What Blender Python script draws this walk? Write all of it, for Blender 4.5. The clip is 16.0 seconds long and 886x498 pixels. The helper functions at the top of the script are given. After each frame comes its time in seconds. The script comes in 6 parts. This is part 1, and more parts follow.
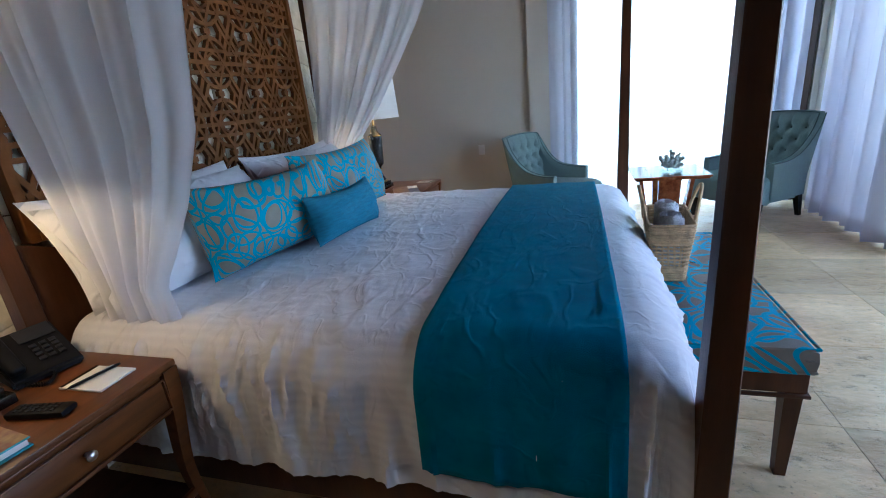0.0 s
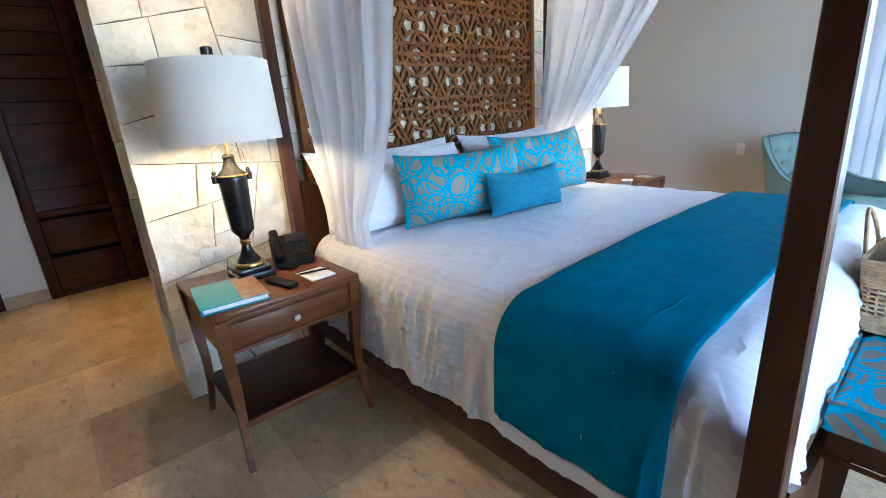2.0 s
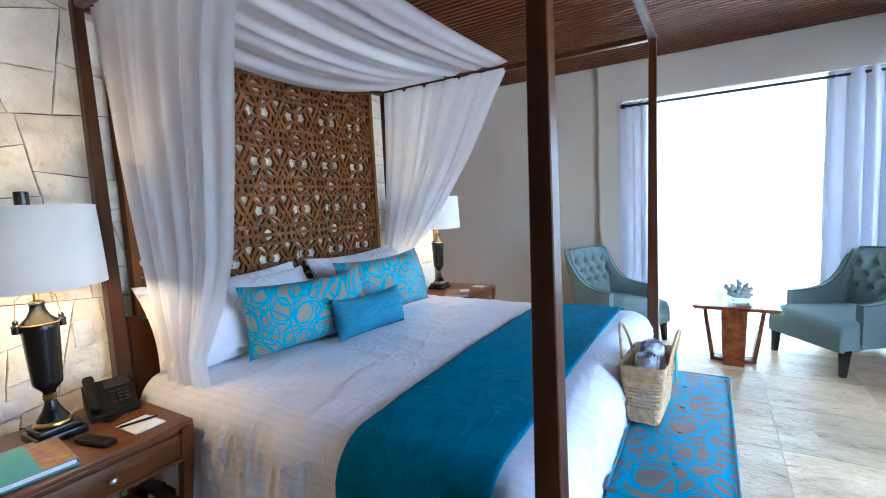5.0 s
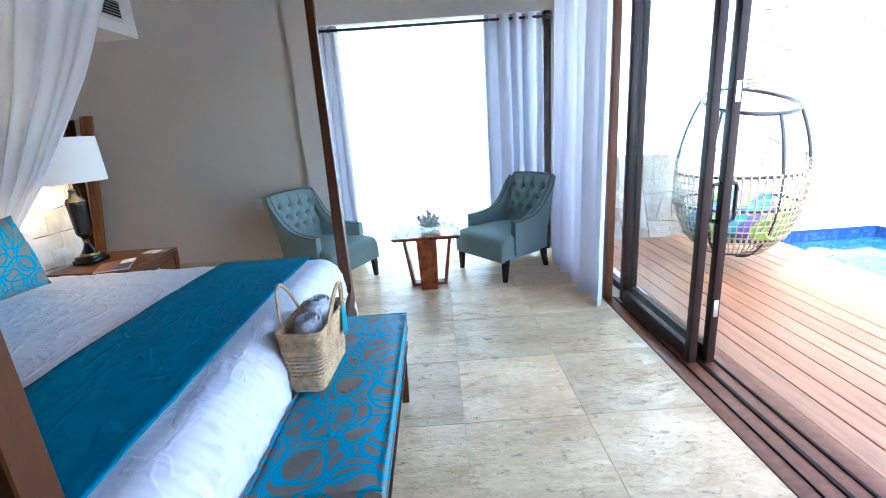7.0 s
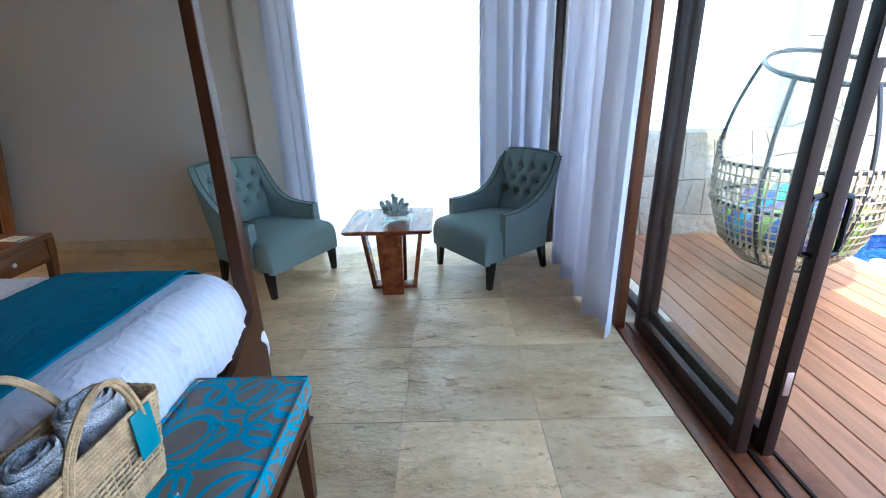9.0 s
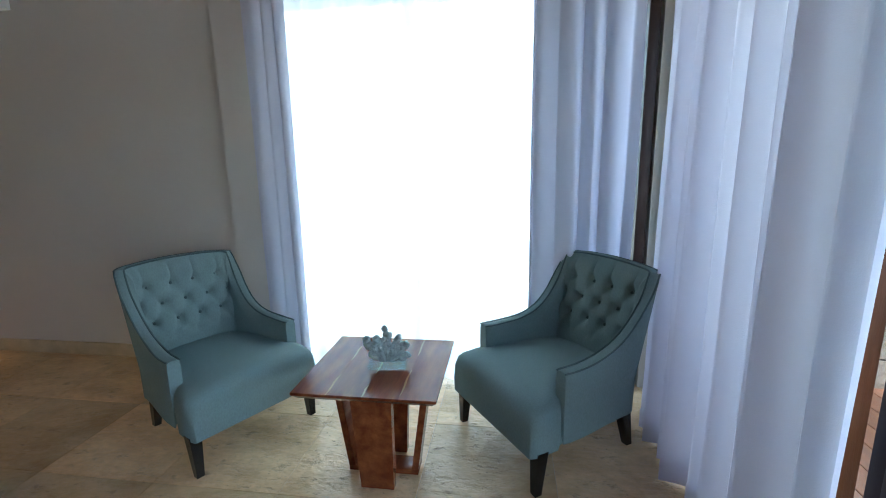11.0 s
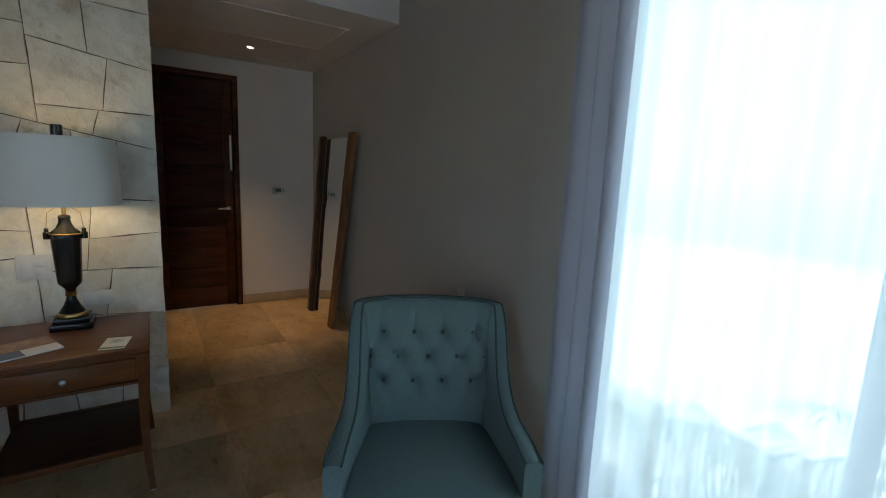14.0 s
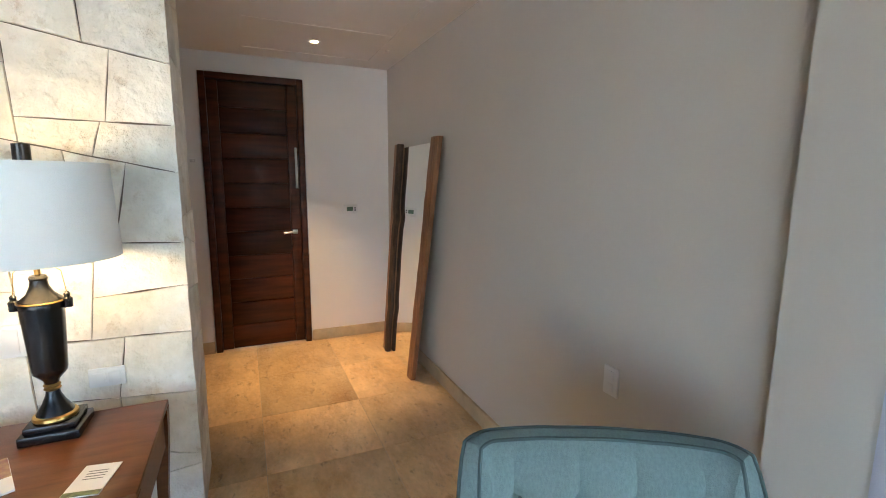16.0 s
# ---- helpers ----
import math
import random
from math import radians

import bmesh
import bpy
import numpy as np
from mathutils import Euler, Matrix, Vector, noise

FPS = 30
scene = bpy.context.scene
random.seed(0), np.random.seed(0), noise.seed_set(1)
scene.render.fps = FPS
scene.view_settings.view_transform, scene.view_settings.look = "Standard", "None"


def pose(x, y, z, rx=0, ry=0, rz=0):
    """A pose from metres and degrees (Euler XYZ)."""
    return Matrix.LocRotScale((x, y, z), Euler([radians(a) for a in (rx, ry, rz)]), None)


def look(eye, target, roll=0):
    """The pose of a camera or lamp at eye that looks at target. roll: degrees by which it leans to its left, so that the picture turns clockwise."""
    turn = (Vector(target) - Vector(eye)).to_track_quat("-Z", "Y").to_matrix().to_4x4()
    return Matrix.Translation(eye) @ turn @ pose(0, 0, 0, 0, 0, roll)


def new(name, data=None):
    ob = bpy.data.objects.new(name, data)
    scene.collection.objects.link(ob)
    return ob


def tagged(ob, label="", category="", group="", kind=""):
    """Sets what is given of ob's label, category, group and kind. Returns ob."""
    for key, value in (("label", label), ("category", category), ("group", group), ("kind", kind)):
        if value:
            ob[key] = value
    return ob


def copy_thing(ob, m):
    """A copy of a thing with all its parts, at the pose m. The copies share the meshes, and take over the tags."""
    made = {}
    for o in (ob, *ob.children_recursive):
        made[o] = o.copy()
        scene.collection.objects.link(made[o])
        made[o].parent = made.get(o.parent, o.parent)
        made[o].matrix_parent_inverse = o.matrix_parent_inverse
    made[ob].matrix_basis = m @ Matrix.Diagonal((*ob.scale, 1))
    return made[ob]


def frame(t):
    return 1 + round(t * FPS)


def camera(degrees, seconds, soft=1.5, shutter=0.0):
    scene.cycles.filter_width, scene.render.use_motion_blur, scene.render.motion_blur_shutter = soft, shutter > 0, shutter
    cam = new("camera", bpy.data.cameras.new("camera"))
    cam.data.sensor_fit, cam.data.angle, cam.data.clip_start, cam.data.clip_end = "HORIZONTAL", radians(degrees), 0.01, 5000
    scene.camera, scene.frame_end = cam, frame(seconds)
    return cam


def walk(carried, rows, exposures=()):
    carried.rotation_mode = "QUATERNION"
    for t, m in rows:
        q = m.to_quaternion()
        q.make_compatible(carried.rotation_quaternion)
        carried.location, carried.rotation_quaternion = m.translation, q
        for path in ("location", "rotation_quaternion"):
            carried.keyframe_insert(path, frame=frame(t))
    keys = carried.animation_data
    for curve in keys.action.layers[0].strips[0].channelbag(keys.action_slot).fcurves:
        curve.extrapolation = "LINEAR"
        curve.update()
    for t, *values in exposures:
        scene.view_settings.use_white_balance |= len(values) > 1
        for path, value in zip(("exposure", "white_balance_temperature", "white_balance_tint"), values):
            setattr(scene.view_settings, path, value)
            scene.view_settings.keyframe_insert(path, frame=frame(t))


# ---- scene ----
cam = camera(89.5, 16.0, soft=1.0)
PATH = [
    (0, (-0.006, 0.104, 1.305), (-0.58, 1.916, 0.685), -6.1),
    (0.5, (0.102, 0.129, 1.3), (-0.691, 1.86, 0.687), -5.9),
    (1, (0.225, 0.181, 1.297), (-0.783, 1.797, 0.685), -5.3),
    (1.5, (0.299, 0.173, 1.293), (-0.967, 1.591, 0.67), -5.5),
    (2, (0.424, 0.125, 1.289), (-1.036, 1.359, 0.701), -4.0),
    (2.5, (0.51, 0.069, 1.279), (-0.96, 1.283, 0.675), -4.0),
    (3, (0.514, 0.06, 1.293), (-0.995, 1.279, 0.806), -5.3),
    (3.2, (0.509, 0.058, 1.299), (-0.994, 1.303, 0.861), -5.1),
    (5.3, (0.635, 0.07, 1.479), (-0.249, 1.854, 1.291), -2.8),
    (5.5, (0.665, 0.092, 1.486), (-0.114, 1.923, 1.287), -2.9),
    (6, (0.74, 0.116, 1.502), (0.198, 2.018, 1.202), -3.2),
    (6.5, (0.832, 0.282, 1.462), (0.543, 2.215, 1.036), -4.1),
    (7, (0.891, 0.507, 1.442), (0.899, 2.433, 0.905), -4.0),
    (7.5, (0.961, 0.703, 1.404), (1.03, 2.592, 0.751), -5.1),
    (8, (1.073, 0.943, 1.395), (1.137, 2.815, 0.694), -4.6),
    (8.2, (1.098, 1.027, 1.392), (1.157, 2.892, 0.672), -4.0),
    (10.3, (1.277, 2.261, 1.446), (1.087, 4.183, 0.929), -0.5),
    (10.5, (1.298, 2.402, 1.446), (1.089, 4.333, 0.967), -1.4),
    (11, (1.324, 2.654, 1.436), (1.041, 4.594, 1.042), -1.0),
    (11.5, (1.361, 2.929, 1.43), (0.819, 4.823, 1.084), 1.1),
    (12, (1.361, 3.2, 1.446), (0.583, 5.008, 1.092), 0.4),
    (12.5, (1.287, 3.434, 1.44), (0.307, 5.157, 1.173), 0.3),
    (13, (1.243, 3.648, 1.451), (-0.019, 5.172, 1.157), -0.1),
    (13.5, (1.168, 3.845, 1.425), (-0.354, 5.087, 1.048), 1.5),
    (14, (1.002, 3.957, 1.422), (-0.648, 5.042, 1.106), 2.5),
    (14.5, (0.804, 4.039, 1.431), (-0.923, 4.997, 1.117), 0.9),
    (15, (0.569, 4.135, 1.457), (-1.212, 4.999, 1.172), 0.9),
    (15.5, (0.368, 4.202, 1.508), (-1.445, 4.979, 1.18), 1.2),
    (16, (0.131, 4.222, 1.479), (-1.677, 5.023, 1.175), 0.4),
]
EXPOSURES = [(0.0, 3.3, 5450, 9), (0.5, 3.75, 5450, 7), (1.0, 3.8, 5450, 6), (1.5, 4.2, 5400, 5), (2.0, 4.35, 5400, 5), (2.5, 4.25, 5400, 5), (3.0, 4.2, 5400, 6), (5.5, 4.1, 5500, 10), (6.5, 4.1, 5500, 10), (7.5, 3.3, 5600, 10), (8.0, 3.2, 5600, 10), (10.5, 3.1, 5900, 9), (11.0, 2.95, 5900, 8), (11.5, 2.25, 6100, 6), (12.0, 2.25, 6100, 6), (12.5, 1.75, 6100, 5), (13.5, 1.7, 6000, 5), (14.5, 2.25, 6000, 6), (15.0, 2.95, 6000, 8), (15.5, 3.3, 6100, 9), (16.0, 3.88, 6200, 10)]
walk(cam, [(t, look(eye, target, roll)) for t, eye, target, roll in PATH], exposures=EXPOSURES)

# ---- world, sun and exposure ----
world = bpy.data.worlds.new("sky")
scene.world = world
world.use_nodes = True
wn = world.node_tree.nodes
sky = wn.new("ShaderNodeTexSky")
sky.sky_type = "NISHITA"
sky.sun_disc = False
SUN_TO = Vector((-0.28, -0.4, 0.87)).normalized()
sky.sun_elevation = math.asin(SUN_TO.z)
sky.sun_rotation = math.atan2(SUN_TO.x, SUN_TO.y)
sky.air_density, sky.dust_density = 1.0, 2.0
wn["Background"].inputs["Strength"].default_value = 0.15
world.node_tree.links.new(sky.outputs["Color"], wn["Background"].inputs["Color"])
sun_data = bpy.data.lights.new("sun", "SUN")
sun_data.energy, sun_data.angle, sun_data.color = 1.6, radians(0.5), (1.0, 0.96, 0.9)
sun = new("sun", sun_data)
sun.matrix_world = look((0, 0, 20), Vector((0, 0, 20)) - SUN_TO)


# ---- mesh helpers ----
def part(name, bm, material, parent=None, label="", smooth=True):
    """Links a bmesh as one mesh object under a thing or a part."""
    me = bpy.data.meshes.new(name)
    bmesh.ops.recalc_face_normals(bm, faces=bm.faces)
    bm.to_mesh(me)
    bm.free()
    me.materials.append(material)
    if smooth:
        me.polygons.foreach_set("use_smooth", [True] * len(me.polygons))
        me.set_sharp_from_angle(angle=radians(38))
    ob = new(name, me)
    if parent is not None:
        ob.parent = parent
    return tagged(ob, label)


def thing(name, label, category, m=None, group="", kind=""):
    """An Empty at the base of a thing."""
    ob = new(name)
    ob.empty_display_size = 0.1
    if m is not None:
        ob.matrix_basis = m
    return tagged(ob, label, category, group, kind)


def struct(name, bm, material, label, category, smooth=True):
    return tagged(part(name, bm, material, None, label, smooth), label, category, "", "structure")


def box(bm, x0, y0, z0, x1, y1, z1, bevel=0.0, seg=2):
    vs = [bm.verts.new((x, y, z)) for z in (z0, z1) for y in (y0, y1) for x in (x0, x1)]
    fs = [bm.faces.new([vs[i] for i in q]) for q in ((0, 2, 3, 1), (4, 5, 7, 6), (0, 1, 5, 4), (2, 6, 7, 3), (0, 4, 6, 2), (1, 3, 7, 5))]
    if bevel:
        es = list({e for f in fs for e in f.edges})
        bmesh.ops.bevel(bm, geom=es, offset=bevel, segments=seg, affect="EDGES", profile=0.5)
    return bm


def boxes(*specs, bevel=0.0):
    bm = bmesh.new()
    for s in specs:
        box(bm, *s, bevel=bevel)
    return bm


def grid(bm, fn, nu, nv):
    vs = [[bm.verts.new(fn(i / nu, j / nv)) for j in range(nv + 1)] for i in range(nu + 1)]
    for i in range(nu):
        for j in range(nv):
            bm.faces.new((vs[i][j], vs[i + 1][j], vs[i + 1][j + 1], vs[i][j + 1]))
    return bm


def loft(bm, rings, cap=True, closed=False):
    rows = [[bm.verts.new(p) for p in r] for r in rings]
    n = len(rows[0])
    pairs = list(zip(rows, rows[1:])) + ([(rows[-1], rows[0])] if closed else [])
    for a, b in pairs:
        for k in range(n):
            bm.faces.new((a[k], a[(k + 1) % n], b[(k + 1) % n], b[k]))
    if cap and not closed:
        bm.faces.new(rows[0][::-1])
        bm.faces.new(rows[-1])
    return bm


def tube(bm, pts, r, n=6, closed=False):
    """A round rod along pts; r may be a list."""
    pts = [Vector(p) for p in pts]
    rings, side = [], None
    for i, p in enumerate(pts):
        a = pts[i - 1] if (i or closed) else p
        b = pts[(i + 1) % len(pts)] if (i + 1 < len(pts) or closed) else p
        d = (b - a).normalized()
        if side is None:
            side = d.orthogonal().normalized()
        side = (side - d * side.dot(d)).normalized()
        up = d.cross(side)
        rr = r[i] if isinstance(r, (list, tuple)) else r
        rings.append([p + rr * (math.cos(2 * math.pi * k / n) * side + math.sin(2 * math.pi * k / n) * up) for k in range(n)])
    return loft(bm, rings, closed=closed)


def lathe(bm, prof, n=28, cx=0.0, cy=0.0):
    return loft(bm, [[(cx + r * math.cos(2 * math.pi * k / n), cy + r * math.sin(2 * math.pi * k / n), z) for k in range(n)] for r, z in prof])


def smooth01(a, b, x):
    t = min(1.0, max(0.0, (x - a) / (b - a)))
    return t * t * (3 - 2 * t)


# ---- materials ----
def mat(name, col, rough=0.5, metal=0.0, var=0.15, scale=6.0, bump=0.1, bscale=60.0, stretch=(1, 1, 1), world_space=False,
        rnd=0.0, col2=None, spec=0.5, sheen=0.0, detail=6.0, bdist=0.01, grain=0.5):
    """A procedural surface: two scales of colour change, a fine relief and a little change from piece to piece."""
    m = bpy.data.materials.new(name)
    m.use_nodes = True
    nt = m.node_tree
    n, l = nt.nodes, nt.links
    b = n["Principled BSDF"]
    if world_space:
        src = n.new("ShaderNodeNewGeometry").outputs["Position"]
    else:
        src = n.new("ShaderNodeTexCoord").outputs["Object"]
    info = n.new("ShaderNodeObjectInfo")
    off = n.new("ShaderNodeVectorMath")
    off.operation = "SCALE"
    off.inputs[0].default_value = (7.3, 5.1, 9.7)
    l.new(info.outputs["Random"], off.inputs["Scale"])
    add = n.new("ShaderNodeVectorMath")
    l.new(src, add.inputs[0])
    l.new(off.outputs[0], add.inputs[1])
    mp = n.new("ShaderNodeMapping")
    mp.inputs["Scale"].default_value = stretch
    l.new(add.outputs[0], mp.inputs["Vector"])
    big, small = n.new("ShaderNodeTexNoise"), n.new("ShaderNodeTexNoise")
    big.inputs["Scale"].default_value, big.inputs["Detail"].default_value = scale, detail
    big.inputs["Roughness"].default_value = grain
    small.inputs["Scale"].default_value, small.inputs["Detail"].default_value = bscale, 4.0
    l.new(mp.outputs[0], big.inputs["Vector"])
    l.new(mp.outputs[0], small.inputs["Vector"])
    c = Vector(col)
    lo, hi = (c * (1 - var), c * (1 + var)) if col2 is None else (c, Vector(col2))
    ramp = n.new("ShaderNodeValToRGB")
    ramp.color_ramp.elements[0].position, ramp.color_ramp.elements[1].position = 0.32, 0.68
    ramp.color_ramp.elements[0].color, ramp.color_ramp.elements[1].color = (*lo, 1), (*[min(v, 0.95) for v in hi], 1)
    l.new(big.outputs["Fac"], ramp.inputs["Fac"])
    hsv = n.new("ShaderNodeHueSaturation")
    val = n.new("ShaderNodeMapRange")
    val.inputs["To Min"].default_value, val.inputs["To Max"].default_value = 1 - var * 0.5, 1 + var * 0.5
    l.new(small.outputs["Fac"], val.inputs["Value"])
    mul = n.new("ShaderNodeMath")
    mul.operation = "MULTIPLY"
    r2 = n.new("ShaderNodeMapRange")
    r2.inputs["To Min"].default_value, r2.inputs["To Max"].default_value = 1 - rnd, 1 + rnd
    l.new(info.outputs["Random"], r2.inputs["Value"])
    l.new(val.outputs[0], mul.inputs[0])
    l.new(r2.outputs[0], mul.inputs[1])
    l.new(mul.outputs[0], hsv.inputs["Value"])
    l.new(ramp.outputs["Color"], hsv.inputs["Color"])
    l.new(hsv.outputs["Color"], b.inputs["Base Color"])
    b.inputs["Roughness"].default_value, b.inputs["Metallic"].default_value = rough, metal
    b.inputs["Specular IOR Level"].default_value = spec
    if sheen:
        b.inputs["Sheen Weight"].default_value = sheen
    if bump:
        bn = n.new("ShaderNodeBump")
        bn.inputs["Strength"].default_value, bn.inputs["Distance"].default_value = bump, bdist
        l.new(small.outputs["Fac"], bn.inputs["Height"])
        l.new(bn.outputs[0], b.inputs["Normal"])
    return m


def cloth_see_through(name, col, clear, trans):
    """Thin cloth: part diffuse, part lets light through, part open weave."""
    m = mat(name, col, 0.9, var=0.03, scale=3, bump=0.15, bscale=300, spec=0.1)
    nt = m.node_tree
    n, l = nt.nodes, nt.links
    b, out = n["Principled BSDF"], n["Material Output"]
    tr, tp = n.new("ShaderNodeBsdfTranslucent"), n.new("ShaderNodeBsdfTransparent")
    tr.inputs["Color"].default_value = (*col, 1)
    m1, m2 = n.new("ShaderNodeMixShader"), n.new("ShaderNodeMixShader")
    m1.inputs[0].default_value, m2.inputs[0].default_value = trans, clear
    l.new(b.outputs[0], m1.inputs[1])
    l.new(tr.outputs[0], m1.inputs[2])
    l.new(m1.outputs[0], m2.inputs[1])
    l.new(tp.outputs[0], m2.inputs[2])
    l.new(m2.outputs[0], out.inputs["Surface"])
    return m


def ring_fabric(name, plane, base, size, wide):
    """Taupe satin with a print of loose turquoise rings. plane: which two local axes the print lies in."""
    m = mat(name, base, 0.5, var=0.14, scale=9, bump=0.2, bscale=420, spec=0.1)
    nt = m.node_tree
    n, l = nt.nodes, nt.links
    b = n["Principled BSDF"]
    co = n.new("ShaderNodeTexCoord").outputs["Object"]
    sep = n.new("ShaderNodeSeparateXYZ")
    l.new(co, sep.inputs[0])

    def math_node(op, a, bb=None, clamp=False):
        k = n.new("ShaderNodeMath")
        k.operation, k.use_clamp = op, clamp
        for i, v in enumerate((a, bb)):
            if v is None:
                continue
            if isinstance(v, (int, float)):
                k.inputs[i].default_value = v
            else:
                l.new(v, k.inputs[i])
        return k.outputs[0]

    third = ({"X", "Y", "Z"} - set(plane)).pop()
    u = math_node("MULTIPLY", math_node("ADD", sep.outputs[plane[0]], sep.outputs[third]), size)
    v = math_node("MULTIPLY", math_node("ADD", sep.outputs[plane[1]], sep.outputs[third]), size)
    wob = n.new("ShaderNodeTexNoise")
    wob.inputs["Scale"].default_value, wob.inputs["Detail"].default_value = 5.0, 1.0
    l.new(co, wob.inputs["Vector"])
    ws = n.new("ShaderNodeSeparateColor")
    l.new(wob.outputs["Color"], ws.inputs[0])
    u = math_node("ADD", u, math_node("MULTIPLY", ws.outputs[0], 0.07))
    v = math_node("ADD", v, math_node("MULTIPLY", ws.outputs[1], 0.07))
    total = None
    for ang, su, sv, ou, ov, rad, wid in ((12, 4.3, 6.0, 0.1, 0.3, 0.45, 0.040), (-28, 6.2, 4.7, 0.55, 0.8, 0.46, 0.036), (55, 5.2, 7.6, 0.3, 0.1, 0.42, 0.040)):
        ca, sa = math.cos(radians(ang)), math.sin(radians(ang))
        uu = math_node("ADD", math_node("MULTIPLY", u, ca * su), math_node("MULTIPLY", v, sa * su))
        vv = math_node("ADD", math_node("MULTIPLY", u, -sa * sv), math_node("MULTIPLY", v, ca * sv))
        row = math_node("FLOOR", math_node("ADD", vv, ov))
        uu = math_node("ADD", uu, math_node("MULTIPLY", row, 0.37))
        fu = math_node("SUBTRACT", math_node("FRACT", math_node("ADD", uu, ou)), 0.5)
        fv = math_node("SUBTRACT", math_node("FRACT", math_node("ADD", vv, ov)), 0.5)
        d = math_node("SQRT", math_node("ADD", math_node("MULTIPLY", fu, fu), math_node("MULTIPLY", fv, fv)))
        off = math_node("ABSOLUTE", math_node("SUBTRACT", d, rad))
        hit = math_node("MULTIPLY", math_node("SUBTRACT", wid * wide, off), 60.0, True)
        total = hit if total is None else math_node("MAXIMUM", total, hit)
    mix = n.new("ShaderNodeMix")
    mix.data_type = "RGBA"
    l.new(total, mix.inputs["Factor"])
    l.new(b.inputs["Base Color"].links[0].from_socket, mix.inputs["A"])
    mix.inputs["B"].default_value = (0.0, 0.33, 0.49, 1)
    l.new(mix.outputs["Result"], b.inputs["Base Color"])
    return m


def striped_sheet(name):
    """White cotton with narrow satin stripes across the bed."""
    m = mat(name, (0.79, 0.785, 0.84), 0.75, var=0.03, scale=3, bump=0.12, bscale=260, spec=0.3, sheen=0.1)
    n, l = m.node_tree.nodes, m.node_tree.links
    b = n["Principled BSDF"]
    wv = n.new("ShaderNodeTexWave")
    wv.wave_type, wv.bands_direction = "BANDS", "Y"
    wv.inputs["Scale"].default_value = 10.0
    co = n.new("ShaderNodeTexCoord")
    l.new(co.outputs["UV"], wv.inputs["Vector"])
    mr = n.new("ShaderNodeMapRange")
    mr.inputs["From Min"].default_value, mr.inputs["From Max"].default_value = 0.4, 0.6
    mr.inputs["To Min"].default_value, mr.inputs["To Max"].default_value = 0.85, 0.42
    l.new(wv.outputs["Fac"], mr.inputs["Value"])
    l.new(mr.outputs[0], b.inputs["Roughness"])
    mix = n.new("ShaderNodeMix")
    mix.data_type, mix.blend_type = "RGBA", "MULTIPLY"
    mix.inputs["B"].default_value = (0.93, 0.93, 0.945, 1)
    l.new(wv.outputs["Fac"], mix.inputs["Factor"])
    l.new(b.inputs["Base Color"].links[0].from_socket, mix.inputs["A"])
    l.new(mix.outputs["Result"], b.inputs["Base Color"])
    return m


def glass_mat(name, tint=(0.95, 0.98, 0.97)):
    m = bpy.data.materials.new(name)
    m.use_nodes = True
    n, l = m.node_tree.nodes, m.node_tree.links
    n.remove(n["Principled BSDF"])
    tp, gl, mix, lw = (n.new(k) for k in ("ShaderNodeBsdfTransparent", "ShaderNodeBsdfGlossy", "ShaderNodeMixShader", "ShaderNodeLayerWeight"))
    tp.inputs["Color"].default_value = (*tint, 1)
    gl.inputs["Roughness"].default_value = 0.01
    pw, sc = n.new("ShaderNodeMath"), n.new("ShaderNodeMath")
    pw.operation, sc.operation = "POWER", "MULTIPLY_ADD"
    pw.inputs[1].default_value, sc.inputs[1].default_value, sc.inputs[2].default_value = 5.0, 0.3, 0.02
    l.new(lw.outputs["Facing"], pw.inputs[0])
    l.new(pw.outputs[0], sc.inputs[0])
    l.new(sc.outputs[0], mix.inputs[0])
    l.new(tp.outputs[0], mix.inputs[1])
    l.new(gl.outputs[0], mix.inputs[2])
    l.new(mix.outputs[0], n["Material Output"].inputs["Surface"])
    return m


WALL = mat("painted_wall", (0.58, 0.545, 0.48), 0.85, var=0.03, scale=1.5, bump=0.08, bscale=120, world_space=True, spec=0.2)
WHITE = mat("white_paint", (0.80, 0.785, 0.75), 0.8, var=0.02, scale=2, bump=0.05, bscale=150, world_space=True, spec=0.2)
TRAV = mat("travertine", (0.52, 0.325, 0.15), 0.28, var=0.3, scale=2.2, bump=0.6, bscale=26, stretch=(1, 1.7, 1), world_space=True, rnd=0.20, col2=(0.84, 0.605, 0.34), detail=15, bdist=0.006, grain=0.72)
GROUT = mat("grout", (0.55, 0.46, 0.34), 0.9, var=0.1, world_space=True)


